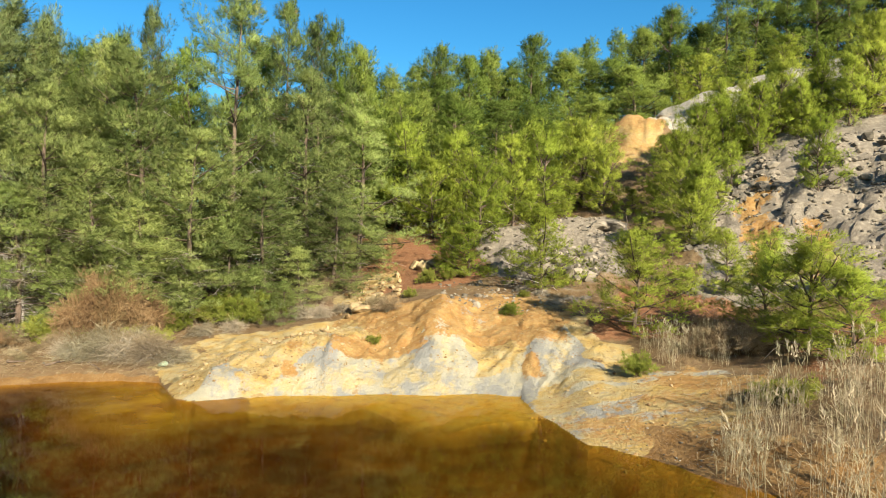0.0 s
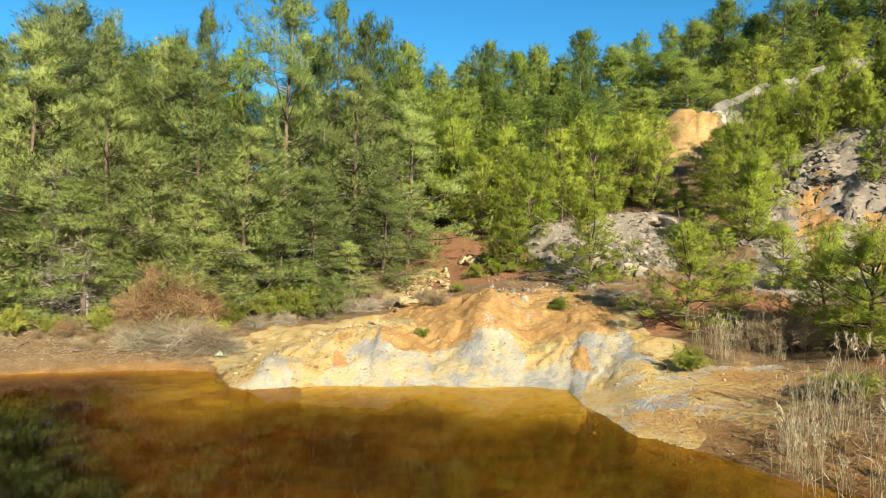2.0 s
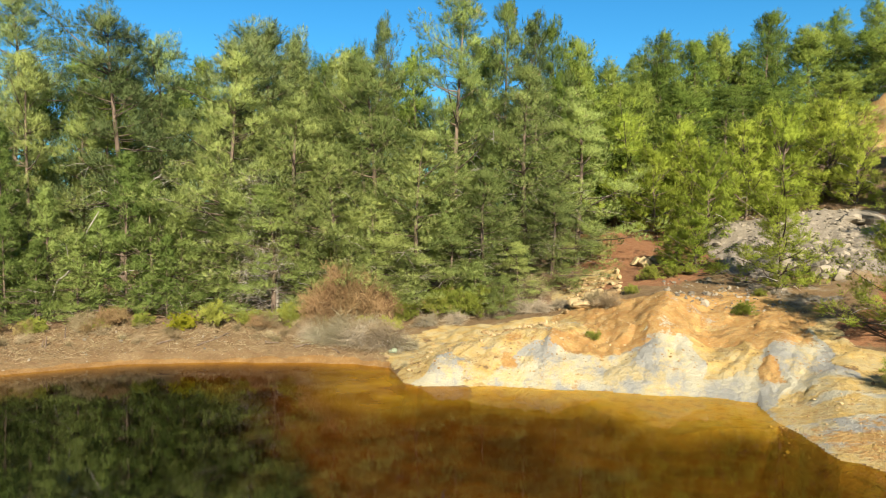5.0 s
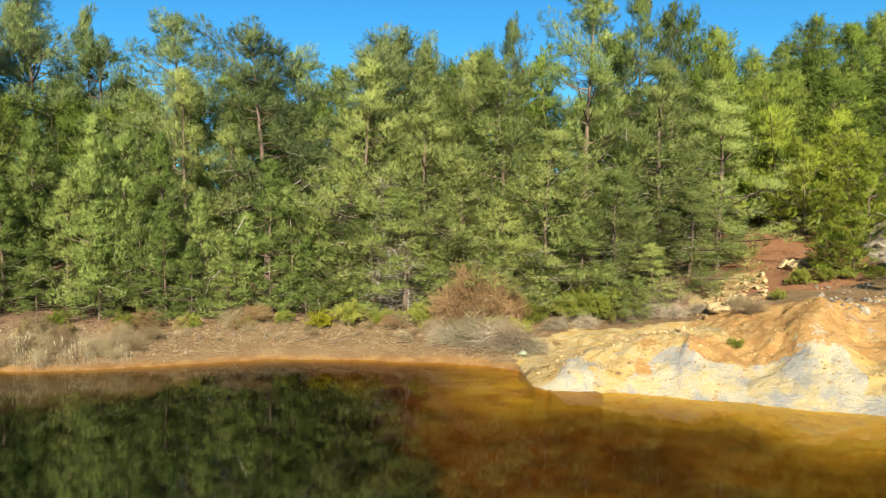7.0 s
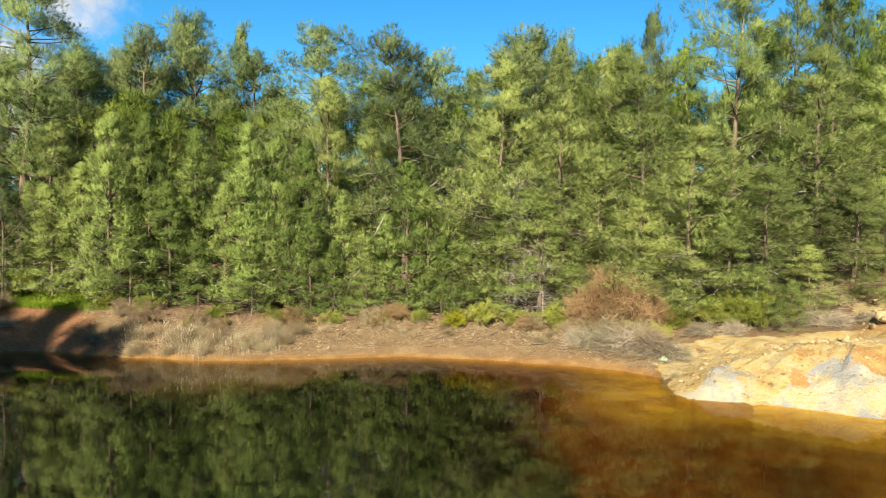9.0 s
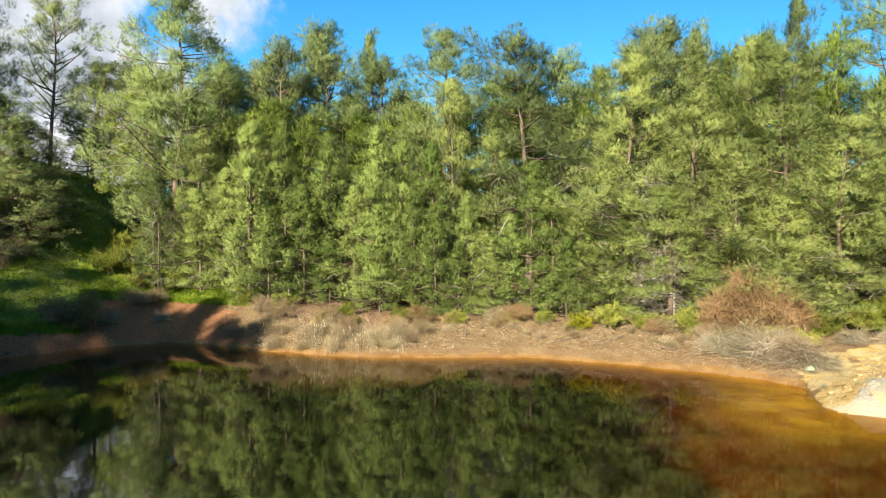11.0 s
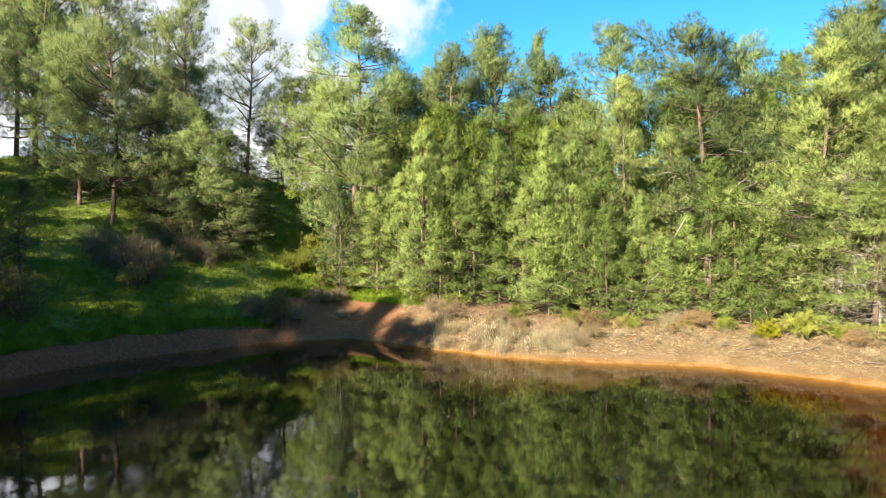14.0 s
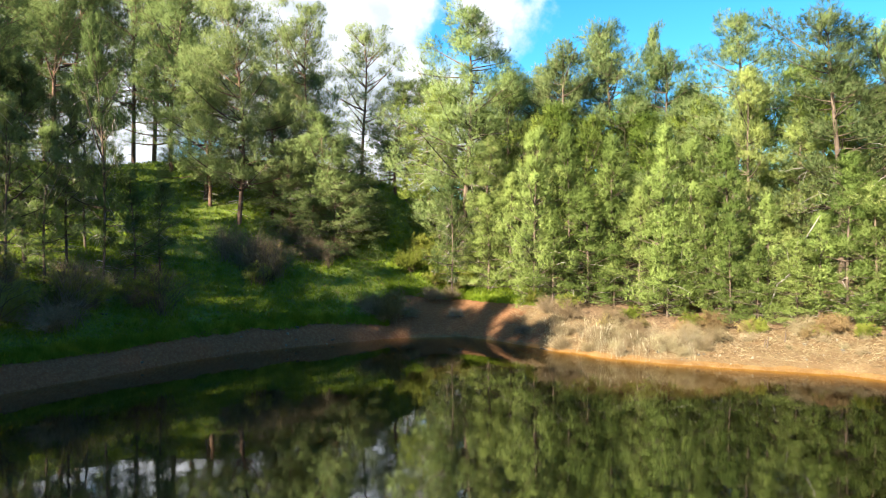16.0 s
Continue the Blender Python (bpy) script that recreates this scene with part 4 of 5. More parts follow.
pine("far", -7.8, 62.1, 13.5, 3.9)
pine("far", -5.7, 62.1, 14.5, 3.9)
pine("far", -1.9, 60.0, 13.3, 4.2)
pine("far", -10.5, 66.1, 14.5, 3.9)
pine("far", -36.1, 84.2, 26.0, 5.1)

# young pines on the mine slope
pine("small", -2.2, 47.1, 9.9, 2.7)
pine("small", -7.0, 49.1, 10.8, 2.7)
pine("small", -11.4, 50.1, 12.4, 3.1)
pine("small", -2.6, 34.4, 5.4, 2.2)
pine("small", -1.1, 37.0, 5.1, 1.4)
pine("small", -8.4, 31.9, 6.0, 2.3)
pine("small", -15.8, 26.6, 4.7, 2.7)
pine("small", -19.8, 38.1, 7.6, 2.8)
pine("small", -16.1, 40.1, 6.2, 1.8)
pine("small", -17.9, 50.1, 11.7, 3.0)
pine("small", -20.3, 54.1, 13.9, 3.2)
pine("small", -22.3, 55.1, 13.6, 3.0)
pine("small", -24.4, 62.1, 17.0, 3.2)
pine("small", -26.0, 58.1, 14.9, 3.0)
pine("small", -27.6, 66.2, 17.9, 3.2)
pine("small", -29.1, 47.2, 10.5, 2.3)
pine("small", -28.2, 24.4, 4.7, 2.9)
pine("small", -31.0, 23.4, 3.9, 2.2)
pine("small", -25.4, 26.4, 4.2, 2.2)
pine("small", -31.9, 56.2, 19.4, 3.5)
pine("small", -31.5, 54.2, 14.1, 3.0)
pine("small", -23.4, 76.1, 22.9, 3.5)
pine("small", -20.2, 76.1, 22.7, 3.2)
pine("small", -26.0, 78.1, 24.7, 3.5)
pine("small", -19.6, 31.1, 3.7, 1.2)
pine("small", -21.7, 37.1, 5.4, 1.6)
pine("small", -17.9, 46.1, 9.4, 2.4)
pine("small", -14.0, 56.1, 11.7, 1.9)
pine("small", -4.3, 46.1, 8.0, 1.6)
pine("small", -8.8, 48.1, 8.5, 1.6)
pine("small", -12.8, 48.1, 8.9, 1.9)
pine("small", -34.8, 30.0, 5.4, 2.4)
pine("small", -35.1, 44.2, 10.1, 3.0)
pine("small", -29.3, 72.2, 20.9, 3.2)
pine("small", -18.6, 74.1, 20.4, 3.5)
pine("small", -28.0, 60.2, 14.2, 2.4)
pine("small", -21.7, 44.1, 8.1, 2.2)
pine("small", -17.1, 44.1, 7.8, 1.8)
pine("small", -26.6, 56.1, 12.5, 2.4)
pine("small", -24.3, 58.1, 13.7, 2.4)
pine("small", -30.1, 58.2, 13.7, 2.7)
pine("small", -15.4, 46.1, 8.0, 1.6)
pine("small", -10.2, 46.1, 7.3, 1.4)
pine("small", -18.5, 36.1, 5.1, 1.6)
pine("small", -20.8, 46.1, 9.3, 2.2)

# more young pines over the slope and in front of the pale ridge
pine("small", -21.7, 63.2, ground(-21.7, 63.2) + 2.5, 1.3)
pine("small", -23.4, 61.2, ground(-23.4, 61.2) + 2.9, 1.4)
pine("small", -31.3, 57.6, ground(-31.3, 57.6) + 1.9, 1.0)
pine("small", -27.2, 52.9, ground(-27.2, 52.9) + 1.9, 0.9)
pine("small", -27.2, 58.3, ground(-27.2, 58.3) + 2.1, 1.0)
pine("small", -27.6, 55.2, ground(-27.6, 55.2) + 2.3, 1.1)
pine("small", -30.2, 63.0, ground(-30.2, 63.0) + 2.8, 1.4)
pine("small", -27.6, 53.0, ground(-27.6, 53.0) + 1.8, 0.9)
pine("small", -23.8, 53.9, ground(-23.8, 53.9) + 2.4, 1.2)
pine("small", -25.8, 57.1, ground(-25.8, 57.1) + 2.5, 1.3)
pine("small", -30.7, 57.9, ground(-30.7, 57.9) + 2.8, 1.4)
pine("small", -31.0, 63.1, ground(-31.0, 63.1) + 1.7, 0.9)
pine("small", -25.2, 61.4, ground(-25.2, 61.4) + 2.9, 1.4)
pine("small", -21.7, 63.4, ground(-21.7, 63.4) + 2.6, 1.3)
pine("small", -24.4, 53.9, ground(-24.4, 53.9) + 2.8, 1.4)
pine("small", -23.4, 54.0, ground(-23.4, 54.0) + 1.7, 0.9)
pine("small", -28.3, 61.7, ground(-28.3, 61.7) + 2.6, 1.3)
pine("small", -20.9, 53.2, ground(-20.9, 53.2) + 2.8, 1.4)
pine("small", -28.5, 59.2, ground(-28.5, 59.2) + 2.5, 1.3)
pine("small", -22.5, 53.5, ground(-22.5, 53.5) + 2.0, 1.0)
pine("small", -28.0, 58.5, ground(-28.0, 58.5) + 2.5, 1.3)
pine("small", -31.5, 61.8, ground(-31.5, 61.8) + 2.2, 1.1)
pine("small", -26.6, 55.7, ground(-26.6, 55.7) + 2.8, 1.4)
pine("small", -27.7, 60.1, ground(-27.7, 60.1) + 2.2, 1.1)
pine("small", -21.8, 55.8, ground(-21.8, 55.8) + 2.5, 1.2)
pine("small", -3.4, 41.0, ground(-3.4, 41.0) + 4.2, 2.1)
pine("small", -6.0, 46.0, ground(-6.0, 46.0) + 5.0, 2.5)
pine("small", -8.5, 47.5, ground(-8.5, 47.5) + 5.5, 2.8)
pine("small", 0.5, 45.0, ground(0.5, 45.0) + 4.5, 2.2)
pine("small", 2.8, 47.0, ground(2.8, 47.0) + 6.0, 3.0)
pine("small", -1.5, 48.0, ground(-1.5, 48.0) + 5.5, 2.8)
pine("small", -11.5, 49.0, ground(-11.5, 49.0) + 5.0, 2.5)
pine("small", -1.2, 36.0, ground(-1.2, 36.0) + 2.0, 1.0)
pine("small", -13.2, 47.0, ground(-13.2, 47.0) + 3.6, 1.8)
pine("small", -20.5, 38.0, ground(-20.5, 38.0) + 3.6, 1.8)
pine("far", 1.5, 54.0, ground(1.5, 54.0) + 9.0, 3.2)
pine("far", 3.5, 52.0, ground(3.5, 52.0) + 9.0, 3.2)
pine("far", 5.5, 50.0, ground(5.5, 50.0) + 9.5, 3.2)
pine("far", -1.0, 58.0, ground(-1.0, 58.0) + 9.0, 3.2)
pine("far", 7.5, 48.0, ground(7.5, 48.0) + 9.0, 3.2)
pine("far", 4.5, 58.0, ground(4.5, 58.0) + 11.0, 3.2)
pine("far", 0.0, 64.0, ground(0.0, 64.0) + 11.0, 3.2)
pine("far", 9.0, 52.0, ground(9.0, 52.0) + 10.0, 3.2)

for az, r, tall, wide in ((-20.4, 51.5, 4.4, 2.0), (-21.9, 53.0, 4.0, 1.9), (-23.2, 55.5, 3.2, 1.6), (-24.4, 52.5, 4.2, 2.0), (-25.8, 55.0, 4.6, 2.1), (-27.2, 53.5, 3.0, 1.5), (-28.6, 56.0, 3.8, 1.8), (-30.2, 53.5, 4.0, 1.9), (-31.6, 55.0, 5.0, 2.2), (-28.4, 44.0, 3.6, 1.5), (-19.0, 43.0, 4.2, 1.9), (-22.6, 46.5, 2.4, 1.2), (-25.4, 33.0, 2.0, 1.1), (-22.4, 31.5, 2.2, 1.2)):
    pine("small", az, r, ground(az, r) + tall, wide)

# the grove on the far bank
pine("tall", 41.9, 41.2, 16.6, 3.9)
pine("tall", 32.3, 37.2, 15.3, 3.8)
pine("tall", 49.1, 46.1, 18.0, 3.9)
pine("broad", 28.9, 42.2, 16.1, 2.4)
pine("broad", 47.8, 41.2, 13.7, 3.0)
pine("tall", 39.4, 44.2, 15.9, 3.3)
pine("broad", 24.9, 38.2, 14.1, 3.3)
pine("broad", 35.2, 46.2, 13.1, 3.6)
pine("broad", 27.1, 36.2, 11.5, 3.0)
pine("broad", 29.8, 34.7, 9.3, 2.8)
pine("broad", 23.6, 35.2, 10.9, 3.3)
pine("broad", 33.4, 34.2, 7.4, 2.7)
pine("broad", 44.4, 42.2, 11.3, 3.3)
pine("far", 35.9, 58.2, 18.2, 3.3)
pine("far", 44.9, 52.2, 16.2, 3.6)
pine("far", 38.0, 54.2, 15.4, 3.6)
pine("far", 51.6, 52.1, 15.1, 3.6)
pine("far", 41.7, 56.2, 16.7, 3.9)
pine("far", 53.7, 50.1, 12.7, 3.3)
pine("far", 56.7, 50.1, 14.1, 3.6)
pine("young", 64.1, 37.1, 10.7, 2.0)
pine("young", 61.4, 38.1, 10.7, 1.9)
pine("young", 57.9, 38.1, 10.1, 2.2)
pine("young", 54.1, 34.6, 10.2, 1.9)
pine("young", 52.2, 35.6, 9.7, 1.9)
pine("young", 49.5, 36.1, 9.5, 2.1)
pine("young", 46.8, 34.2, 6.8, 1.4)
pine("young", 41.6, 34.0, 8.5, 2.0)
pine("young", 39.9, 33.8, 7.5, 1.8)
pine("young", 37.7, 33.8, 6.6, 1.5)
pine("young", 49.3, 33.5, 5.9, 1.4)
pine("young", 44.8, 33.2, 4.9, 1.5)
pine("young", 67.8, 40.1, 7.5, 2.0)
pine("young", 59.9, 36.6, 7.4, 1.9)
pine("young", 56.0, 36.1, 7.4, 1.8)
pine("young", 43.4, 33.6, 6.0, 1.5)
pine("young", 51.1, 35.1, 7.4, 1.6)
pine("young", 66.0, 40.1, 8.4, 2.1)
pine("young", 62.7, 36.1, 6.0, 1.6)
pine("young", 47.5, 33.4, 4.7, 1.1)
pine("young", 38.8, 33.2, 4.9, 1.2)
pine("young", 35.2, 35.2, 4.4, 1.5)
pine("young", 53.9, 34.1, 4.9, 1.2)
pine("young", 57.9, 36.1, 4.7, 1.5)
pine("tall", 62.4, 50.1, 16.7, 3.9)
pine("tall", 58.2, 51.1, 17.3, 3.8)
pine("tall", 54.2, 50.1, 17.1, 3.8)
pine("tall", 65.6, 50.1, 15.9, 3.6)
pine("sparse", 54.5, 52.1, 19.6, 1.8)
pine("withered", 31.9, 33.4, 7.6, 1.5)
pine("withered", 30.6, 33.0, 5.4, 1.2)
pine("sparse", 63.8, 37.6, 7.4, 1.7)

# the grassy western hill
pine("open", 95.0, 55.4, 24.5, 3.6)
pine("open", 93.6, 55.8, 24.5, 3.9)
pine("open", 91.0, 56.3, 24.1, 3.9)
pine("open", 100.7, 54.4, 23.2, 3.9)
pine("open", 98.8, 57.4, 24.2, 4.2)
pine("open", 102.8, 52.4, 22.5, 3.9)
pine("open", 105.5, 52.4, 21.6, 4.2)
pine("open", 108.2, 48.4, 19.9, 4.2)
pine("open", 92.4, 60.3, 23.1, 3.9)
pine("open", 97.0, 60.4, 23.3, 3.9)
pine("open", 101.9, 60.4, 22.5, 3.9)
pine("open", 104.6, 60.4, 21.2, 4.2)
pine("open", 84.9, 58.3, 21.4, 3.3)
pine("open", 72.4, 52.2, 16.4, 3.3)
pine("open", 77.9, 52.4, 20.1, 2.9)
pine("hill", 75.2, 52.2, 16.3, 2.9)
pine("hill", 87.6, 43.4, 19.0, 3.5)
pine("hill", 81.9, 48.5, 20.0, 2.7)
pine("tall", 69.8, 44.6, 19.1, 4.3)
pine("hill", 92.4, 50.3, 22.3, 3.7)
pine("hill", 99.9, 46.4, 20.6, 3.7)
pine("hill", 104.3, 42.4, 18.6, 3.7)
pine("drooping", 81.4, 42.8, 12.3, 3.1)
pine("drooping", 79.0, 44.2, 11.0, 2.9)
pine("drooping", 83.6, 43.0, 10.7, 2.7)
pine("drooping", 80.3, 41.7, 8.9, 2.6)
pine("drooping", 82.0, 41.0, 7.2, 2.2)
pine("drooping", 77.4, 45.0, 8.2, 2.4)
pine("broad", 65.9, 45.1, 15.1, 3.3)
pine("tall", 62.2, 48.1, 17.6, 3.6)
pine("tall", 58.0, 50.1, 19.3, 4.0)
pine("hill", 89.7, 45.3, 15.7, 2.9)
pine("hill", 85.1, 44.3, 14.4, 2.6)
pine("hill", 90.0, 46.1, 16.3, 3.5)
pine("hill", 83.0, 50.2, 16.0, 2.9)
pine("broad", 68.0, 42.1, 10.5, 3.0)
pine("broad", 74.2, 60.2, 14.3, 2.7)
pine("broad", 75.6, 62.2, 13.6, 2.4)
pine("broad", 63.9, 42.1, 10.7, 3.0)
pine("broad", 71.1, 44.2, 8.6, 2.1)
pine("sparse", 97.3, 34.4, 13.9, 1.5)
pine("sparse", 102.2, 35.4, 12.3, 2.0)
pine("sparse", 104.8, 34.4, 14.0, 2.3)
pine("sparse", 70.8, 39.7, 7.9, 1.4)
pine("sparse", 107.3, 33.4, 12.8, 2.3)
# this one is added past the edge of view to dapple the lower slope
pine("sparse", 106.4, 30.2, 14.8, 2.4)
for az, r, tall, wide in ((101.0, 33.0, 6.5, 1.4), (99.6, 35.6, 8.0, 1.6), (95.2, 34.8, 5.0, 1.3), (103.4, 31.8, 7.5, 1.6), (93.4, 36.6, 4.2, 1.2), (98.4, 38.0, 7.0, 1.5), (104.6, 36.0, 9.0, 1.8)):
    pine("sparse", az, r, ground(az, r) + tall, wide)

# unseen pines from the near western bank round behind the eye, placed so that their shade falls across the hill and the
# west of the pond
for az, r, top in ((124.0, 26.9, 12), (130.1, 28.2, 14.5), (132.1, 27.1, 20), (137.7, 23.5, 22), (141.6, 22.0, 20.5), (141.0, 24.4, 22), (142.9, 27.6, 23), (141.5, 29.9, 24), (143.7, 20.8, 20), (150.4, 18.2, 16.5), (155.8, 17.1, 17.5), (162.2, 16.1, 16.5), (168.6, 15.7, 16.5), (174.9, 15.9, 17.5), (-180.0, 16.1, 19), (-175.0, 16.9, 21.5), (-169.5, 17.4, 22.5), (-163.1, 17.8, 22.5), (-163.4, 22.0, 24), (-155.8, 18.1, 21.5), (-158.0, 20.4, 23), (-149.2, 17.7, 17), (112, 36, 22), (121.4, 41.2, 20), (149.2, 26.6, 20), (157.1, 24.0, 19.5), (165.0, 22.5, 19.5), (174.2, 21.8, 19.5), (-178.0, 22.3, 20.5), (-170.6, 22.8, 22.5), (-165.2, 23.2, 23.5)):
    pine("open" if 100 < az < 127 else "far", az, r, top, 4.0)

# the closed canopy along the skyline
for az, r, top in [(a, 76, 22.0 - 0.15 * a) for a in range(-12, 11, 2)] + [(a, 88, 24.0 - 0.38 * a) for a in range(-38, -13, 2)]:
    pine("far", az, r + 3 * math.sin(az * 2.1), top + 1.4 * math.sin(az * 1.3), 4.2)

# the depth of the forest behind the front rows
deep_wood = random.Random(11)
for az in range(8, 74, 3):
    for r in (47, 56):
        far_az, far_r = az + deep_wood.uniform(-1.3, 1.3), r + deep_wood.uniform(-2.5, 2.5)
        pine("far", far_az, far_r, 5 + far_r * deep_wood.uniform(0.16, 0.215), deep_wood.uniform(2.6, 3.4))

# ---- shrubs, reeds and grass ----
def twig_bush(kind, seed):
    """A bush of arching stems and many fine twigs, some with leaves."""
    K = BUSHES[kind]
    rng = np.random.default_rng(seed)
    stems = Tubes()
    P, A = [], []
    for _ in range(K["stems"]):
        an, out = rng.uniform(0, 6.28), rng.uniform(0.15, 1.0) ** 0.7
        d = np.array([math.cos(an) * out * K["radius"], math.sin(an) * out * K["radius"], K["height"] * rng.uniform(0.55, 1.05) * (1 - 0.35 * out * out)])
        t = np.linspace(0, 1, 4)
        path = np.stack([d[0] * t ** 1.3, d[1] * t ** 1.3, d[2] * (1 - (1 - t) ** 1.5) - K["arch"] * out * t ** 3], -1) + rng.normal(0, 0.05, (4, 3)) * t[:, None] + np.array([rng.normal(0, 0.12), rng.normal(0, 0.12), 0]) * K["radius"]
        stems.add(path, K["thick"] * (1 - t * 0.8), 3)
        n = K["tufts"]
        s = rng.uniform(K["from"], 1, n)
        q = np.stack([np.interp(s, t, path[:, i]) for i in range(3)], -1) + rng.normal(0, 0.06, (n, 3))
        P.append(q)
        A.append(unit(d * np.array([1, 1, 0.4]) / max(np.linalg.norm(d), 0.1) + UP * K["rise"] + rng.normal(0, 0.35, (n, 3))))
    v, f = needles(np.vstack(P), np.vstack(A), K["blades"], K["blade_length"], K["blade"], K["spread"], rng)
    v[:, 2] = np.maximum(v[:, 2], 0.0)
    ob = new(K["name"])
    part("stemwork", stems.mesh("stemwork", K["wood"]), ob)["kind"] = "stuff"
    part(K["cover"], mesh_from(K["cover"], v, f, K["leaf"]), ob)["kind"] = "stuff"
    return tagged(ob, K["label"], K["cat"], K["group"])


BUSHES = {
    "dry": dict(name="dry_bush", height=1.3, radius=1.1, stems=46, arch=0.35, thick=0.012, tufts=9, rise=0.0, blades=5, blade_length=0.40, blade=0.008, spread=0.85, wood=M_DRYBUSH, leaf=M_DRYBUSH, cover="twigwork", label="leafless grey-brown thorny bush on the bank", cat="bush", group="dry bushes on the bank", **{"from": 0.2}),
    "rust": dict(name="dead_brush", height=1.4, radius=1.1, stems=54, arch=0.45, thick=0.011, tufts=10, rise=-0.15, blades=6, blade_length=0.30, blade=0.009, spread=0.7, wood=M_DRYBUSH, leaf=M_RUSTBUSH, cover="dead_foliage", label="dead rust-brown brush at the forest edge", cat="brush", group="dead brush at the forest edge", **{"from": 0.25}),
    "green": dict(name="green_bush", height=1.0, radius=0.8, stems=34, arch=0.15, thick=0.010, tufts=13, rise=0.6, blades=11, blade_length=0.14, blade=0.0105, spread=0.6, wood=M_DRYBUSH, leaf=M_BUSH, cover="foliage", label="low rounded olive-green bush", cat="bush", group="low green bushes", **{"from": 0.3}),
    "yellow": dict(name="yellow_bush", height=0.9, radius=0.6, stems=28, arch=0.1, thick=0.008, tufts=10, rise=0.7, blades=11, blade_length=0.12, blade=0.013, spread=0.6, wood=M_DRYBUSH, leaf=M_BUSH_YELLOW, cover="foliage", label="small bright yellow-leaved bush under the pines", cat="bush", group="yellow bushes", **{"from": 0.3}),
    "winter": dict(name="brown_bush", height=1.1, radius=0.8, stems=34, arch=0.15, thick=0.010, tufts=10, rise=0.5, blades=6, blade_length=0.17, blade=0.016, spread=0.7, wood=M_DRYBUSH, leaf=M_WINTER, cover="foliage", label="olive-brown scrub bush at the top of the bank", cat="bush", group="scrub on the bank", **{"from": 0.3}),
    "bare": dict(name="bare_bush", height=2.4, radius=1.5, stems=30, arch=0.1, thick=0.016, tufts=10, rise=0.9, blades=2, blade_length=0.62, blade=0.0055, spread=0.5, wood=M_BARE, leaf=M_BARE, cover="twigwork", label="nearly leafless branching bush on the grassy slope", cat="bush", group="bare bushes on the slope", **{"from": 0.2}),
    "fan": dict(name="dead_grass_fan", height=0.85, radius=0.85, stems=52, arch=0.75, thick=0.010, tufts=7, rise=-0.35, blades=4, blade_length=0.5, blade=0.009, spread=0.3, wood=M_DEAD, leaf=M_FAN, cover="thatch", label="drooping grey fan of dead grass on the bank", cat="grass tussock", group="drooping dead grass", **{"from": 0.2}),
    "tussock": dict(name="dry_tussock", height=0.72, radius=0.6, stems=22, arch=0.30, thick=0.006, tufts=6, rise=0.6, blades=4, blade_length=0.46, blade=0.007, spread=0.75, wood=M_STRAW, leaf=M_STRAW, cover="straw", label="tussock of dry straw-coloured grass at the waterline", cat="grass tussock", group="dry tussocks on the bank", **{"from": 0.05}),
}
bush_store, bush_count = {}, {}


def bush(kind, az, r, size=1.0, tall=None, sink=0.04):
    n = bush_count[kind] = bush_count.get(kind, -1) + 1
    key = (kind, n % 3)
    m = Matrix.Translation(spot(az, r, sink)) @ Matrix.Rotation(pick.uniform(0, 6.28), 4, "Z")
    sc = Matrix.Diagonal((size, size, tall or size, 1))
    if key not in bush_store:
        ob = bush_store[key] = twig_bush(kind, 300 + n + 31 * len(kind))
        ob.matrix_basis = m @ sc
        return ob
    ob = bush_store[key]
    s0 = ob.scale
    return copy_thing(ob, m @ sc @ Matrix.Diagonal((1 / s0[0], 1 / s0[1], 1 / s0[2], 1)))


def make_reeds(seed):
    """A clump of dry reeds: upright canes, hanging blades, feathery plumes."""
    rng = np.random.default_rng(seed)
    canes = Tubes()
    P, A, Q, B = [], [], [], []
    for _ in range(10):
        x, y = rng.normal(0, 0.32, 2)
        h, ln = rng.uniform(1.0, 2.3), rng.normal(0, 0.13, 2)
        t = np.linspace(0, 1, 4)
        path = np.stack([x + ln[0] * h * t ** 1.6, y + ln[1] * h * t ** 1.6, h * t], -1)
        canes.add(path, 0.0055 * (1 - 0.6 * t) + 0.0015, 3)
        for s in rng.uniform(0.1, 0.9, 4):
            P.append([np.interp(s, t, path[:, i]) for i in range(3)])
            an = rng.uniform(0, 6.28)
            A.append([math.cos(an), math.sin(an), rng.uniform(0.6, 2.4)])
        if rng.random() < 0.45:
            for s in np.linspace(0.88, 1.0, 5):
                Q.append([np.interp(s, t, path[:, i]) for i in range(3)])
                B.append([ln[0] * 2 + 0.3, ln[1] * 2, 1.0])
    v, f = needles(np.array(P), unit(np.array(A)), 2, 0.42, 0.007, 0.25, rng)
    ob = new("reed_clump")
    part("stalkwork", canes.mesh("stalkwork", M_REED), ob)["kind"] = "stuff"
    part("leafage", mesh_from("leafage", v, f, M_REED), ob)["kind"] = "stuff"
    if Q:
        v, f = needles(np.array(Q), unit(np.array(B)), 5, 0.13, 0.012, 0.3, rng)
        part("plumage", mesh_from("plumage", v, f, M_REED), ob)["kind"] = "stuff"
    return tagged(ob, "clump of tall dry straw-coloured reeds", "reeds", "reeds on the shore")


reed_store = []


def reeds(az, r, size=1.0):
    m = Matrix.Translation(spot(az, r, 0.05)) @ Matrix.Rotation(pick.uniform(0, 6.28), 4, "Z")
    if len(reed_store) < 5:
        ob = make_reeds(500 + len(reed_store))
        reed_store.append(ob)
        ob.matrix_basis = m
        return
    copy_thing(pick.choice(reed_store), m @ Matrix.Diagonal((size, size, size, 1)))


# reeds on the eastern shore, thicker towards the right of the beach
sow = random.Random(23)
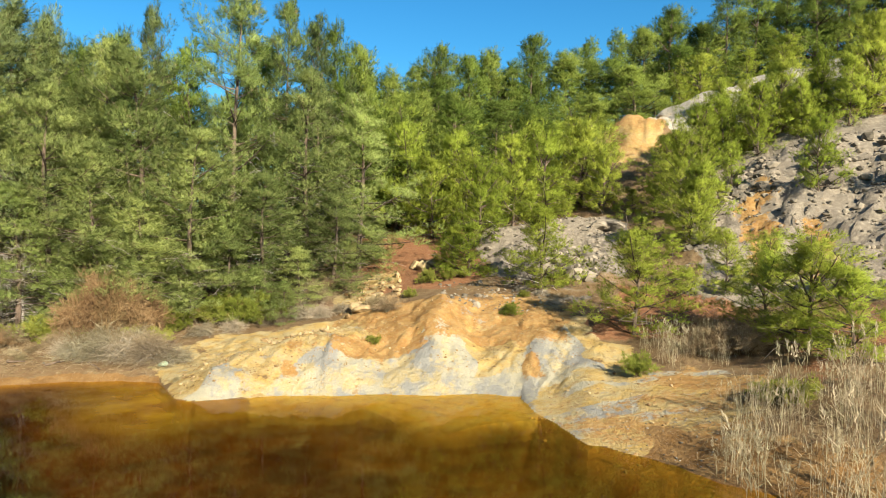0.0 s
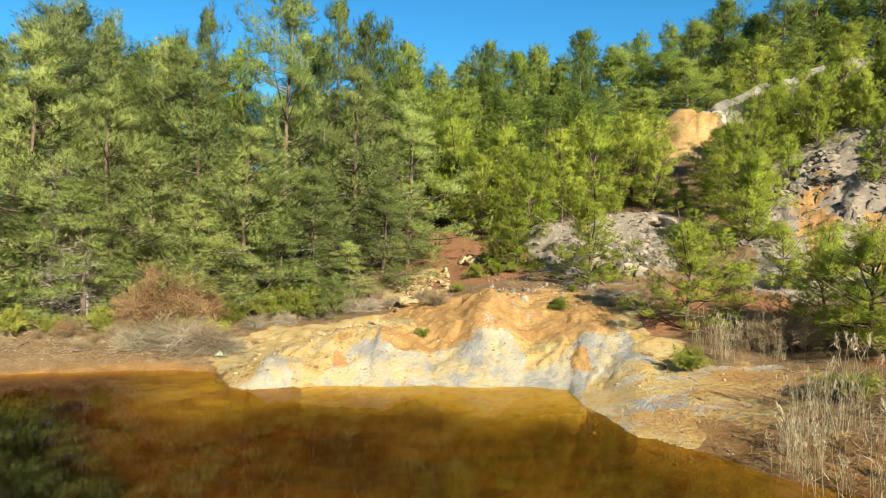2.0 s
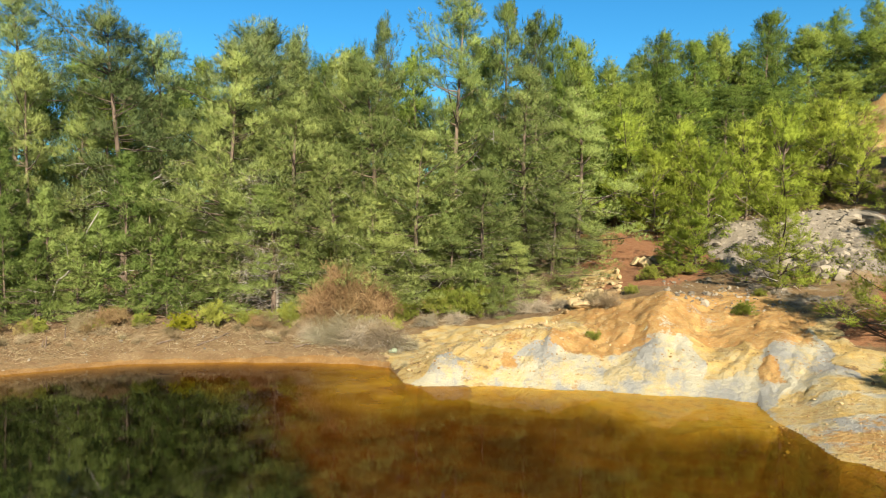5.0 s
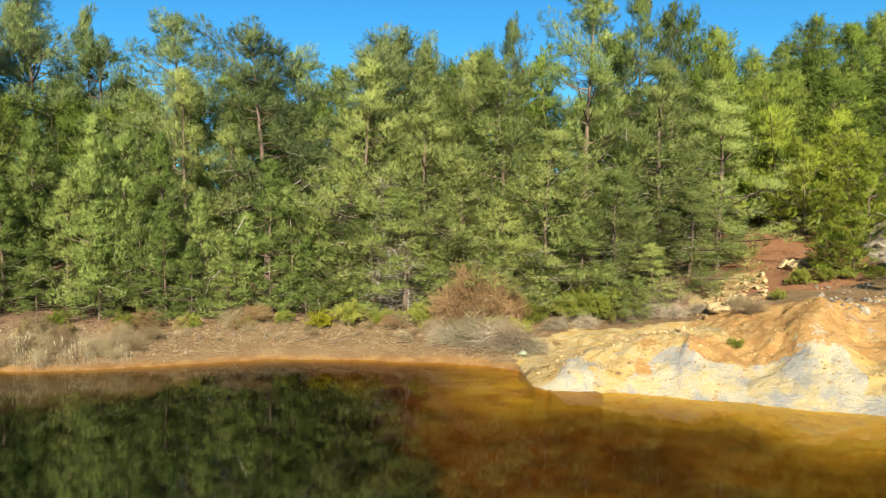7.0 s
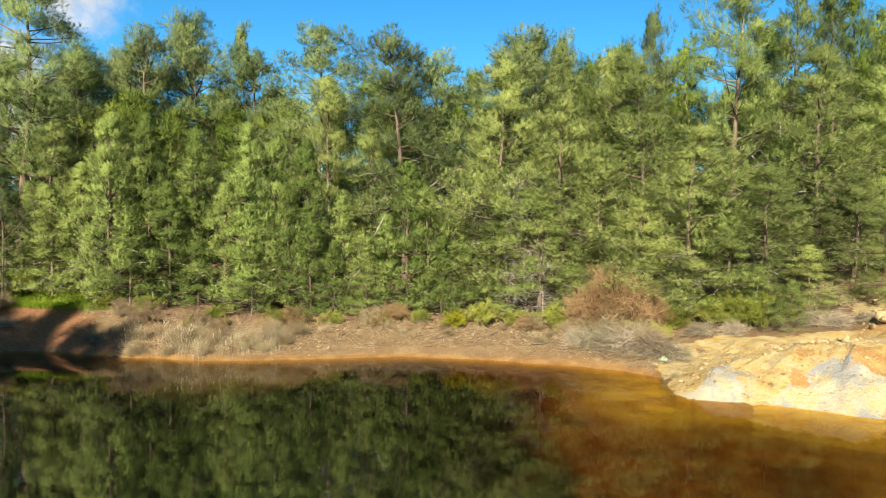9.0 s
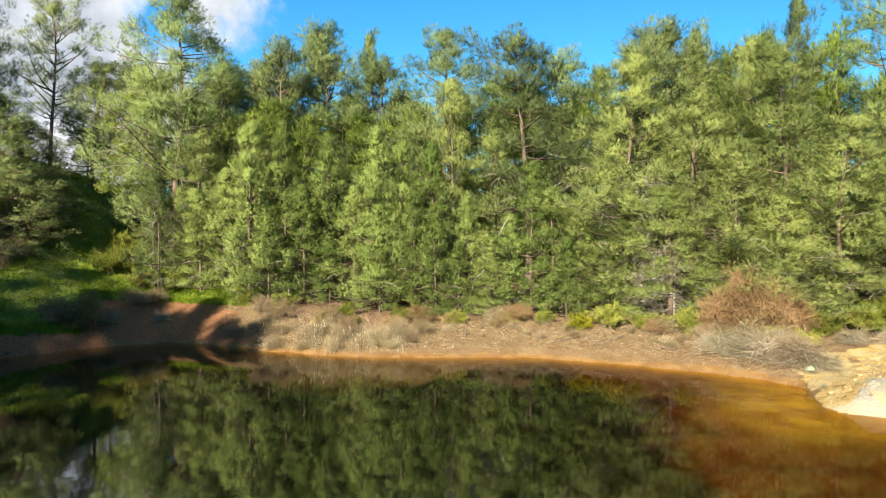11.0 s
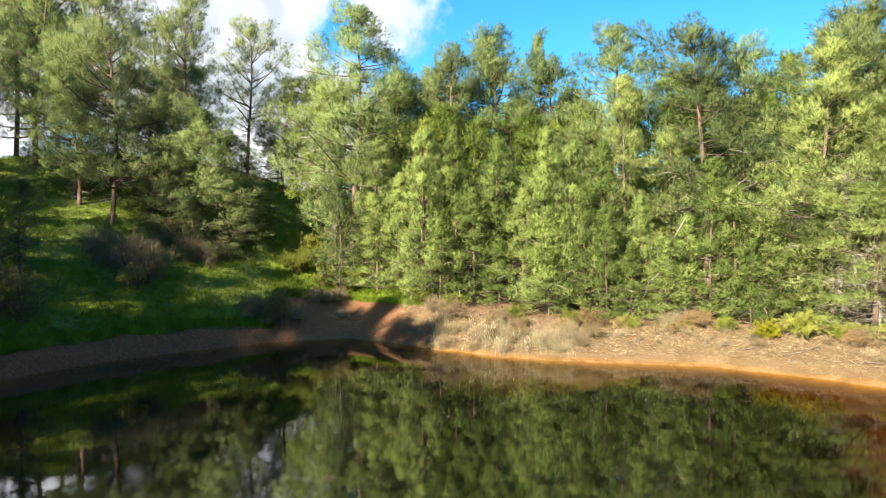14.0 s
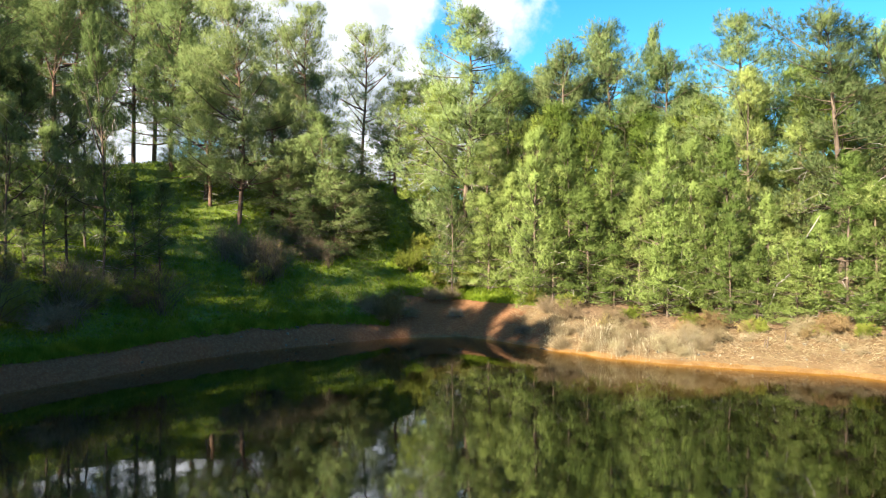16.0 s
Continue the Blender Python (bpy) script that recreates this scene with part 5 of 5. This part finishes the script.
for i in range(42):
    az = -24.5 - 15 * sow.random() ** 0.75
    r = 14.6 + 7.5 * sow.random() * (0.45 + 0.55 * min(1, (-az - 22) / 8)) - max(0, (-az - 27)) * 0.10
    reeds(az, r, sow.uniform(0.5, 0.95) * (0.7 if az > -26 else 1.0))
# a second strip at the foot of the slope
for i in range(22):
    reeds(sow.uniform(-24.5, -16.6), sow.uniform(23.6, 25.6), sow.uniform(0.4, 0.7))
for i in range(8):
    bush("dry", sow.uniform(-26, -20), sow.uniform(24.5, 27), sow.uniform(0.6, 0.9))

# dry brush at the forest edge and on the shelf
for az, r, size in ((27.4, 30.6, 0.9), (26.2, 30.2, 1.05), (24.9, 30.4, 1.15), (23.6, 30.6, 1.1), (22.2, 30.8, 0.85), (25.5, 31.2, 1.2)):
    bush("rust", az, r, size, size * 1.9)
for az, r, size in ((26.8, 29.4, 0.75), (24.0, 29.0, 0.7), (22.3, 28.5, 0.85), (28.6, 30.0, 0.6), (25.4, 29.8, 0.9), (23.2, 30.0, 0.7), (12.5, 33.0, 0.9), (10.0, 33.8, 1.0), (8.4, 34.6, 0.9), (14.0, 33.4, 0.8), (4.0, 29.6, 0.6), (5.0, 30.6, 0.6)):
    bush("dry", az, r, size)
# drooping grey fans of dead grass at the foot of the brush
for az, r, size in ((26.8, 29.0, 1.15), (25.6, 28.6, 1.0), (24.2, 28.4, 1.2), (21.4, 27.6, 1.2), (22.6, 27.9, 1.0), (20.6, 27.4, 0.9), (27.9, 29.4, 0.8), (25.2, 29.4, 1.3), (23.4, 29.2, 1.2), (18.6, 30.2, 0.8), (16.2, 30.6, 0.8), (9.5, 31.4, 0.9), (11.0, 31.8, 0.9), (13.2, 31.2, 0.8), (7.6, 31.6, 0.7), (70.5, 37.6, 0.6), (74.2, 37.2, 0.7), (65.2, 33.8, 0.6)):
    bush("fan", az, r, size)
for az, r, size in ((20.4, 31.4, 1.0), (17.8, 31.6, 1.2), (15.6, 31.2, 1.5), (14.2, 31.8, 1.5), (17.0, 32.4, 1.4), (12.8, 32.6, 1.1), (26.7, 30.4, 0.8), (23.7, 30.2, 0.75), (21.6, 29.6, 0.8), (29.4, 31.0, 1.1), (33.0, 31.0, 0.8), (35.4, 31.2, 1.2), (31.6, 31.2, 0.7), (40.6, 31.9, 0.7), (43.6, 31.8, 0.6), (47.5, 32.2, 0.7), (52.0, 32.6, 0.8), (56.6, 33.4, 0.8), (61.5, 35.2, 0.9), (64.0, 36.4, 0.9), (-16.3, 22.5, 0.85), (-6.2, 28.6, 0.62), (5.0, 25.9, 0.40), (5.4, 26.2, 0.22), (0.6, 33.4, 0.8), (-0.8, 33.6, 0.7), (-26.5, 19.6, 0.7), (-25.5, 20.0, 0.6), (-27.6, 19.4, 0.8), (-2.0, 34.2, 0.6), (-7.0, 30.8, 0.4), (2.2, 31.0, 0.5)):
    bush("green", az, r, size)
bush("yellow", 37.9, 31.0, 1.0)
bush("yellow", 37.2, 31.2, 0.7)
# dry scrub between the young pines at the top of the bank
for i in range(20):
    az = sow.uniform(30, 64)
    bush(("dry", "winter", "rust")[i % 3], az, float(np.interp(az, _azw, _rkw[:, 0])) + sow.uniform(2.7, 3.6), sow.uniform(0.45, 0.8))
# tussocks along the far bank
for i in range(34):
    az = sow.triangular(48.5, 64.0, 57)
    bush("tussock", az, float(np.interp(az, _azw, _rkw[:, 0])) + sow.uniform(0.25, 2.2), sow.uniform(0.5, 0.95))
for i in range(16):
    az = sow.uniform(50, 63)
    bush("dry", az, float(np.interp(az, _azw, _rkw[:, 0])) + sow.uniform(0.8, 2.4), sow.uniform(0.35, 0.65))
for i in range(26):
    az = sow.uniform(20, 50)
    bush("tussock", az, float(np.interp(az, _azw, _rkw[:, 0])) + sow.uniform(1.2, 3.0), sow.uniform(0.3, 0.6))
# dry reeds, twiggy bushes and stalks fallen towards the water
for i in range(26):
    az = sow.triangular(49, 63.5, 57)
    reeds(az, float(np.interp(az, _azw, _rkw[:, 0])) + sow.uniform(0.2, 1.5), sow.uniform(0.3, 0.55))
for az, s, size in ((60.5, 1.4, 0.42), (58.6, 1.6, 0.38), (52.4, 0.9, 0.40), (51.6, 1.2, 0.36), (62.6, 1.8, 0.45), (55.0, 1.8, 0.35)):
    bush("bare", az, float(np.interp(az, _azw, _rkw[:, 0])) + s, size)
# the western slope
for az, r, size in ((86.0, 37.6, 1.0), (84.8, 38.0, 0.85), (87.8, 38.6, 0.8), (88.8, 40.0, 0.8), (96.5, 34.0, 0.7), (99.5, 33.2, 0.8)):
    bush("bare", az, r, size)
for az, r, size in ((76.8, 36.4, 1.0), (75.8, 36.9, 0.85), (77.6, 36.6, 0.8), (72.4, 39.2, 0.8), (71.0, 39.6, 0.7), (95.2, 33.0, 0.7), (98.6, 32.2, 0.8), (81.5, 40.5, 1.0), (82.5, 41.5, 1.0), (83.4, 42.0, 1.2), (80.0, 41.0, 0.9)):
    bush("dry", az, r, size)
for az, r, size in ((86.3, 37.2, 1.2), (95.0, 33.2, 1.3), (98.0, 32.4, 1.4), (100.5, 31.6, 1.4), (72.0, 41.0, 1.2), (70.0, 41.0, 1.2), (74.0, 42.0, 1.5), (73.0, 44.0, 1.8), (78.5, 43.0, 1.6), (80.0, 44.5, 1.6), (103, 31, 1.5)):
    bush("green", az, r, size)


for az, r, size, tall in ((75.7, 36.2, 1.3, 1.7), (76.6, 36.0, 1.0, 1.2), (85.2, 38.2, 1.3, 1.7), (86.4, 38.6, 1.1, 1.5)):
    bush("winter", az, r, size, tall)

# the dark thicket low on the western slope
for i in range(14):
    az, r = sow.uniform(93.5, 106), sow.uniform(31, 35.5)
    bush(("bare", "dry", "bare", "green")[i % 4], az, r - max(0, az - 97) * 0.25, sow.uniform(0.8, 1.3))
for az, r, size in ((86.2, 37.0, 1.15), (85.4, 37.6, 1.05), (87.0, 37.9, 1.1), (88.6, 39.0, 1.0), (82.4, 40.0, 0.8), (80.8, 39.8, 0.7)):
    bush("bare", az, r, size)
for i in range(14):
    reeds(sow.uniform(-25.5, -22.8), sow.uniform(15.8, 19.5), sow.uniform(0.35, 0.65))


def build_grass():
    rng = np.random.default_rng(41)
    n = 60000
    az = rng.uniform(64, 112, n)
    sh = np.interp(az, _azw, _rkw[:, 0])
    s = 1.15 + rng.random(n) ** 1.4 * 22
    s = np.where(rng.random(n) < 0.16, rng.uniform(0.85, 1.5, n), s)
    s = np.where(az < 76, s + 3.2, s)
    r = sh + s
    x, y = -np.sin(np.radians(az)) * r, np.cos(np.radians(az)) * r
    keep = fbm(x, y, 2.2, 3, 51) + rng.normal(0, 0.35, n) > -0.25
    az, r, x, y = az[keep], r[keep], x[keep], y[keep]
    z = np.array([ground(p, q) for p, q in zip(az, r)])
    p = np.stack([x, y, z], -1)
    ax = unit(np.tile(UP, (len(p), 1)) + rng.normal(0, 0.3, (len(p), 3)))
    v, f = needles(p, ax, 4, 0.21, 0.024, 0.6, rng)
    tagged(new("meadow_grass", mesh_from("meadow_grass", v, f, M_GRASS)), "short fresh green grass on the shaded hillside", "grass", kind="stuff")


build_grass()


def strew(name, label, material, a0, a1, s0, s1, n, length, width, seed):
    """Fallen twigs and straw lying about on the bank."""
    rng = np.random.default_rng(seed)
    az = rng.uniform(a0, a1, n)
    r = np.interp(az, _azw, _rkw[:, 0]) + rng.uniform(s0, s1, n)
    p = np.array([list(spot(u, w, -0.015)) for u, w in zip(az, r)])
    ax = rng.normal(0, 1, (n, 3)) * np.array([1, 1, 0.12])
    v, f = needles(p, unit(ax), 3, length, width, 0.5, rng)
    tagged(new(name, mesh_from(name, v, f, material)), label, "litter", kind="stuff")


strew("bank_litter", "dry straw and twigs strewn over the bare bank", M_DRYBUSH, 21.5, 66, 0.5, 4.0, 4200, 0.30, 0.010, 61)
strew("bank_straw", "bleached dry grass lying on the bank", M_STRAW, 21.5, 66, 1.0, 3.6, 1200, 0.26, 0.009, 62)
strew("beach_litter", "dry reed bits strewn over the beach", M_STRAW, -34, -21, 0.4, 7.0, 900, 0.32, 0.008, 63)
strew("slope_litter", "dry brown stalks among the slope grass", M_WINTER, 76, 104, 1.4, 14, 2600, 0.34, 0.010, 64)

# ---- stones, dead wood ----
def stone_shape(seed, flat=0.7):
    rng = np.random.default_rng(seed)
    bm = bmesh.new()
    bmesh.ops.create_icosphere(bm, subdivisions=1, radius=1.0)
    for v in bm.verts:
        v.co *= rng.uniform(0.7, 1.2)
        v.co.z *= flat
    bm.normal_update()
    v = np.array([q.co[:] for q in bm.verts])
    f = np.array([[q.index for q in p.verts] for p in bm.faces])
    bm.free()
    return v, f


STONES = [stone_shape(60 + i, 0.5 + 0.12 * i) for i in range(5)]


def scatter(name, label, material, areas, seed):
    """Loose stones lying on the ground: azimuths, distances, number and size of each patch."""
    rng = np.random.default_rng(seed)
    V, F, n = [], [], 0
    for a0, a1, r0, r1, count, size in areas:
        for _ in range(count):
            az, r = rng.uniform(a0, a1), rng.uniform(r0, r1)
            k = size * float(rng.lognormal(0, 0.45))
            v, f = STONES[rng.integers(0, 5)]
            t = rng.uniform(0, 6.28)
            c, s = math.cos(t), math.sin(t)
            w = v * k * rng.uniform(0.7, 1.3, 3)
            w = np.stack([w[:, 0] * c - w[:, 1] * s, w[:, 0] * s + w[:, 1] * c, w[:, 2]], -1)
            V.append(w + np.array(spot(az, r, -0.25 * k)))
            F.append(f + n)
            n += len(v)
    tagged(new(name, mesh_from(name, np.vstack(V), np.vstack(F), material)), label, "stones", kind="stuff")


scatter("rubble", "broken grey rubble on the mine slope", M_ROCK, [(-14, -4, 33.5, 45, 700, 0.07), (-13, -9, 33, 40, 420, 0.13), (-36, -19, 31, 52, 1100, 0.09), (-26, -19.5, 44, 50, 220, 0.15), (-36, -27, 44, 51, 160, 0.17), (-9, 0, 29, 33, 200, 0.05)], 71)
scatter("clay_stones", "pale yellow clods and stones on the clay mound", M_ROCK_PALE, [(7, 20, 23.2, 28, 700, 0.023), (-14, 6, 24.0, 30, 620, 0.023), (3, 8, 30, 36, 120, 0.09), (-24, -8, 18.5, 23, 320, 0.020), (8, 14, 26, 29, 120, 0.06)], 72)
scatter("bank_clods", "dark clods and pebbles on the shore", M_ROCK, [(21.5, 64, 28.5, 33.5, 450, 0.03), (-26, -15, 16.2, 19, 160, 0.018), (76, 106, 29.5, 34, 160, 0.05)], 73)


def rough_stone(seed):
    """A cracked boulder: a ball cut by planes and roughened."""
    rng = np.random.default_rng(seed)
    bm = bmesh.new()
    bmesh.ops.create_icosphere(bm, subdivisions=3, radius=1.0)
    v = np.array([q.co[:] for q in bm.verts])
    f = np.array([[q.index for q in p.verts] for p in bm.faces])
    bm.free()
    for _ in range(14):
        n = unit(rng.normal(0, 1, 3))
        d = v @ n - rng.uniform(0.45, 0.85)
        v = v - np.clip(d, 0, None)[:, None] * n
    v += rng.normal(0, 0.025, v.shape)
    v[:, 2] *= 0.75
    return v, f


def boulder(az, r, size, material, label, seed):
    v, f = rough_stone(seed)
    rng = np.random.default_rng(seed)
    me = mesh_from("boulder", v * size * rng.uniform(0.75, 1.25, 3), f, material)
    ob = new("boulder", me)
    ob.matrix_basis = Matrix.Translation(spot(az, r, -size * 0.25)) @ Matrix.Rotation(rng.uniform(0, 6), 4, "Z")
    return tagged(ob, label, "boulder", "boulders on the slope")


boulder(21.3, 27.0, 0.22, M_ROCK_GREEN, "round greenish stone on the orange bank", 81)
for az, r, size in ((-13.6, 43.5, 0.75), (-12.8, 43.0, 0.55), (-14.2, 43.0, 0.6), (-10.6, 37.5, 0.4), (-11.6, 36.8, 0.45), (-12.2, 38.0, 0.4)):
    boulder(az, r, size, M_ROCK, "broken grey boulder on the rubble heap", int(90 + abs(az * 10)))
for az, r, size in ((1.2, 37.0, 0.5), (1.9, 37.4, 0.4), (6.0, 30.5, 0.45), (6.6, 31.0, 0.38), (5.2, 31.6, 0.4), (-29.0, 37.0, 0.9), (-28.2, 37.5, 0.7), (0.4, 37.6, 0.45)):
    boulder(az, r, size, M_ROCK_PALE, "yellowish clay boulder in the gully", int(190 + abs(az * 10)))


def pole(name, a, b, girth, material, label, cat, forks=0, seed=1):
    """A dead stem from a to b, a little crooked, with forks."""
    rng = np.random.default_rng(seed)
    a, b = np.array(a, float), np.array(b, float)
    t = np.linspace(0, 1, 7)
    ln = np.linalg.norm(b - a)
    path = a + (b - a) * t[:, None] + rng.normal(0, 0.018, (7, 3)) * ln * np.sin(t * math.pi)[:, None]
    tb = Tubes()
    tb.add(path, girth * (1 - 0.65 * t), 6)
    for _ in range(forks):
        s = rng.uniform(0.35, 0.9)
        p = np.array([np.interp(s, t, path[:, i]) for i in range(3)])
        d = unit((b - a) / ln + rng.normal(0, 0.6, 3)) * ln * rng.uniform(0.15, 0.3)
        tb.add([p, p + d * 0.5, p + d], [girth * 0.5, girth * 0.3, girth * 0.12], 4)
    return tagged(new(name, tb.mesh(name, material)), label, cat)


def over(az, r, z):
    return (-math.sin(radians(az)) * r, math.cos(radians(az)) * r, z)


pole("leaning_dead_stem", over(47.2, 34.4, ground(47.2, 34.4)), over(43.4, 32.7, 5.9), 0.045, M_DEAD, "bleached dead stem leaning among the young pines", "dead tree", 3, 5)
for az, r, h in ((46.9, 30.6, 0.45), (45.7, 31.2, 0.5), (47.1, 30.7, 0.3)):
    p = spot(az, r, 0.1)
    pole("broken_stake", p, (p.x + 0.08, p.y, p.z + h + 0.1), 0.04, M_BARK, "short dark broken stake standing in the bank", "stake", 0, int(az))
for az, r, az2, r2 in ((36.6, 29.4, 34.2, 30.2), (29.2, 28.4, 27.0, 28.7), (26.4, 28.2, 25.6, 27.4), (39.5, 29.9, 38.2, 30.1), (58.0, 34.5, 55.0, 34.2), (31.5, 29.0, 30.4, 28.8), (64.5, 32.4, 63.2, 31.4), (63.8, 32.0, 62.6, 31.2)):
    p, q = spot(az, r, -0.04), spot(az2, r2, -0.06)
    pole("fallen_branch", p, q, 0.045, M_BARK, "thin dead branch lying on the bare bank", "branch", 2, int(az * 3))
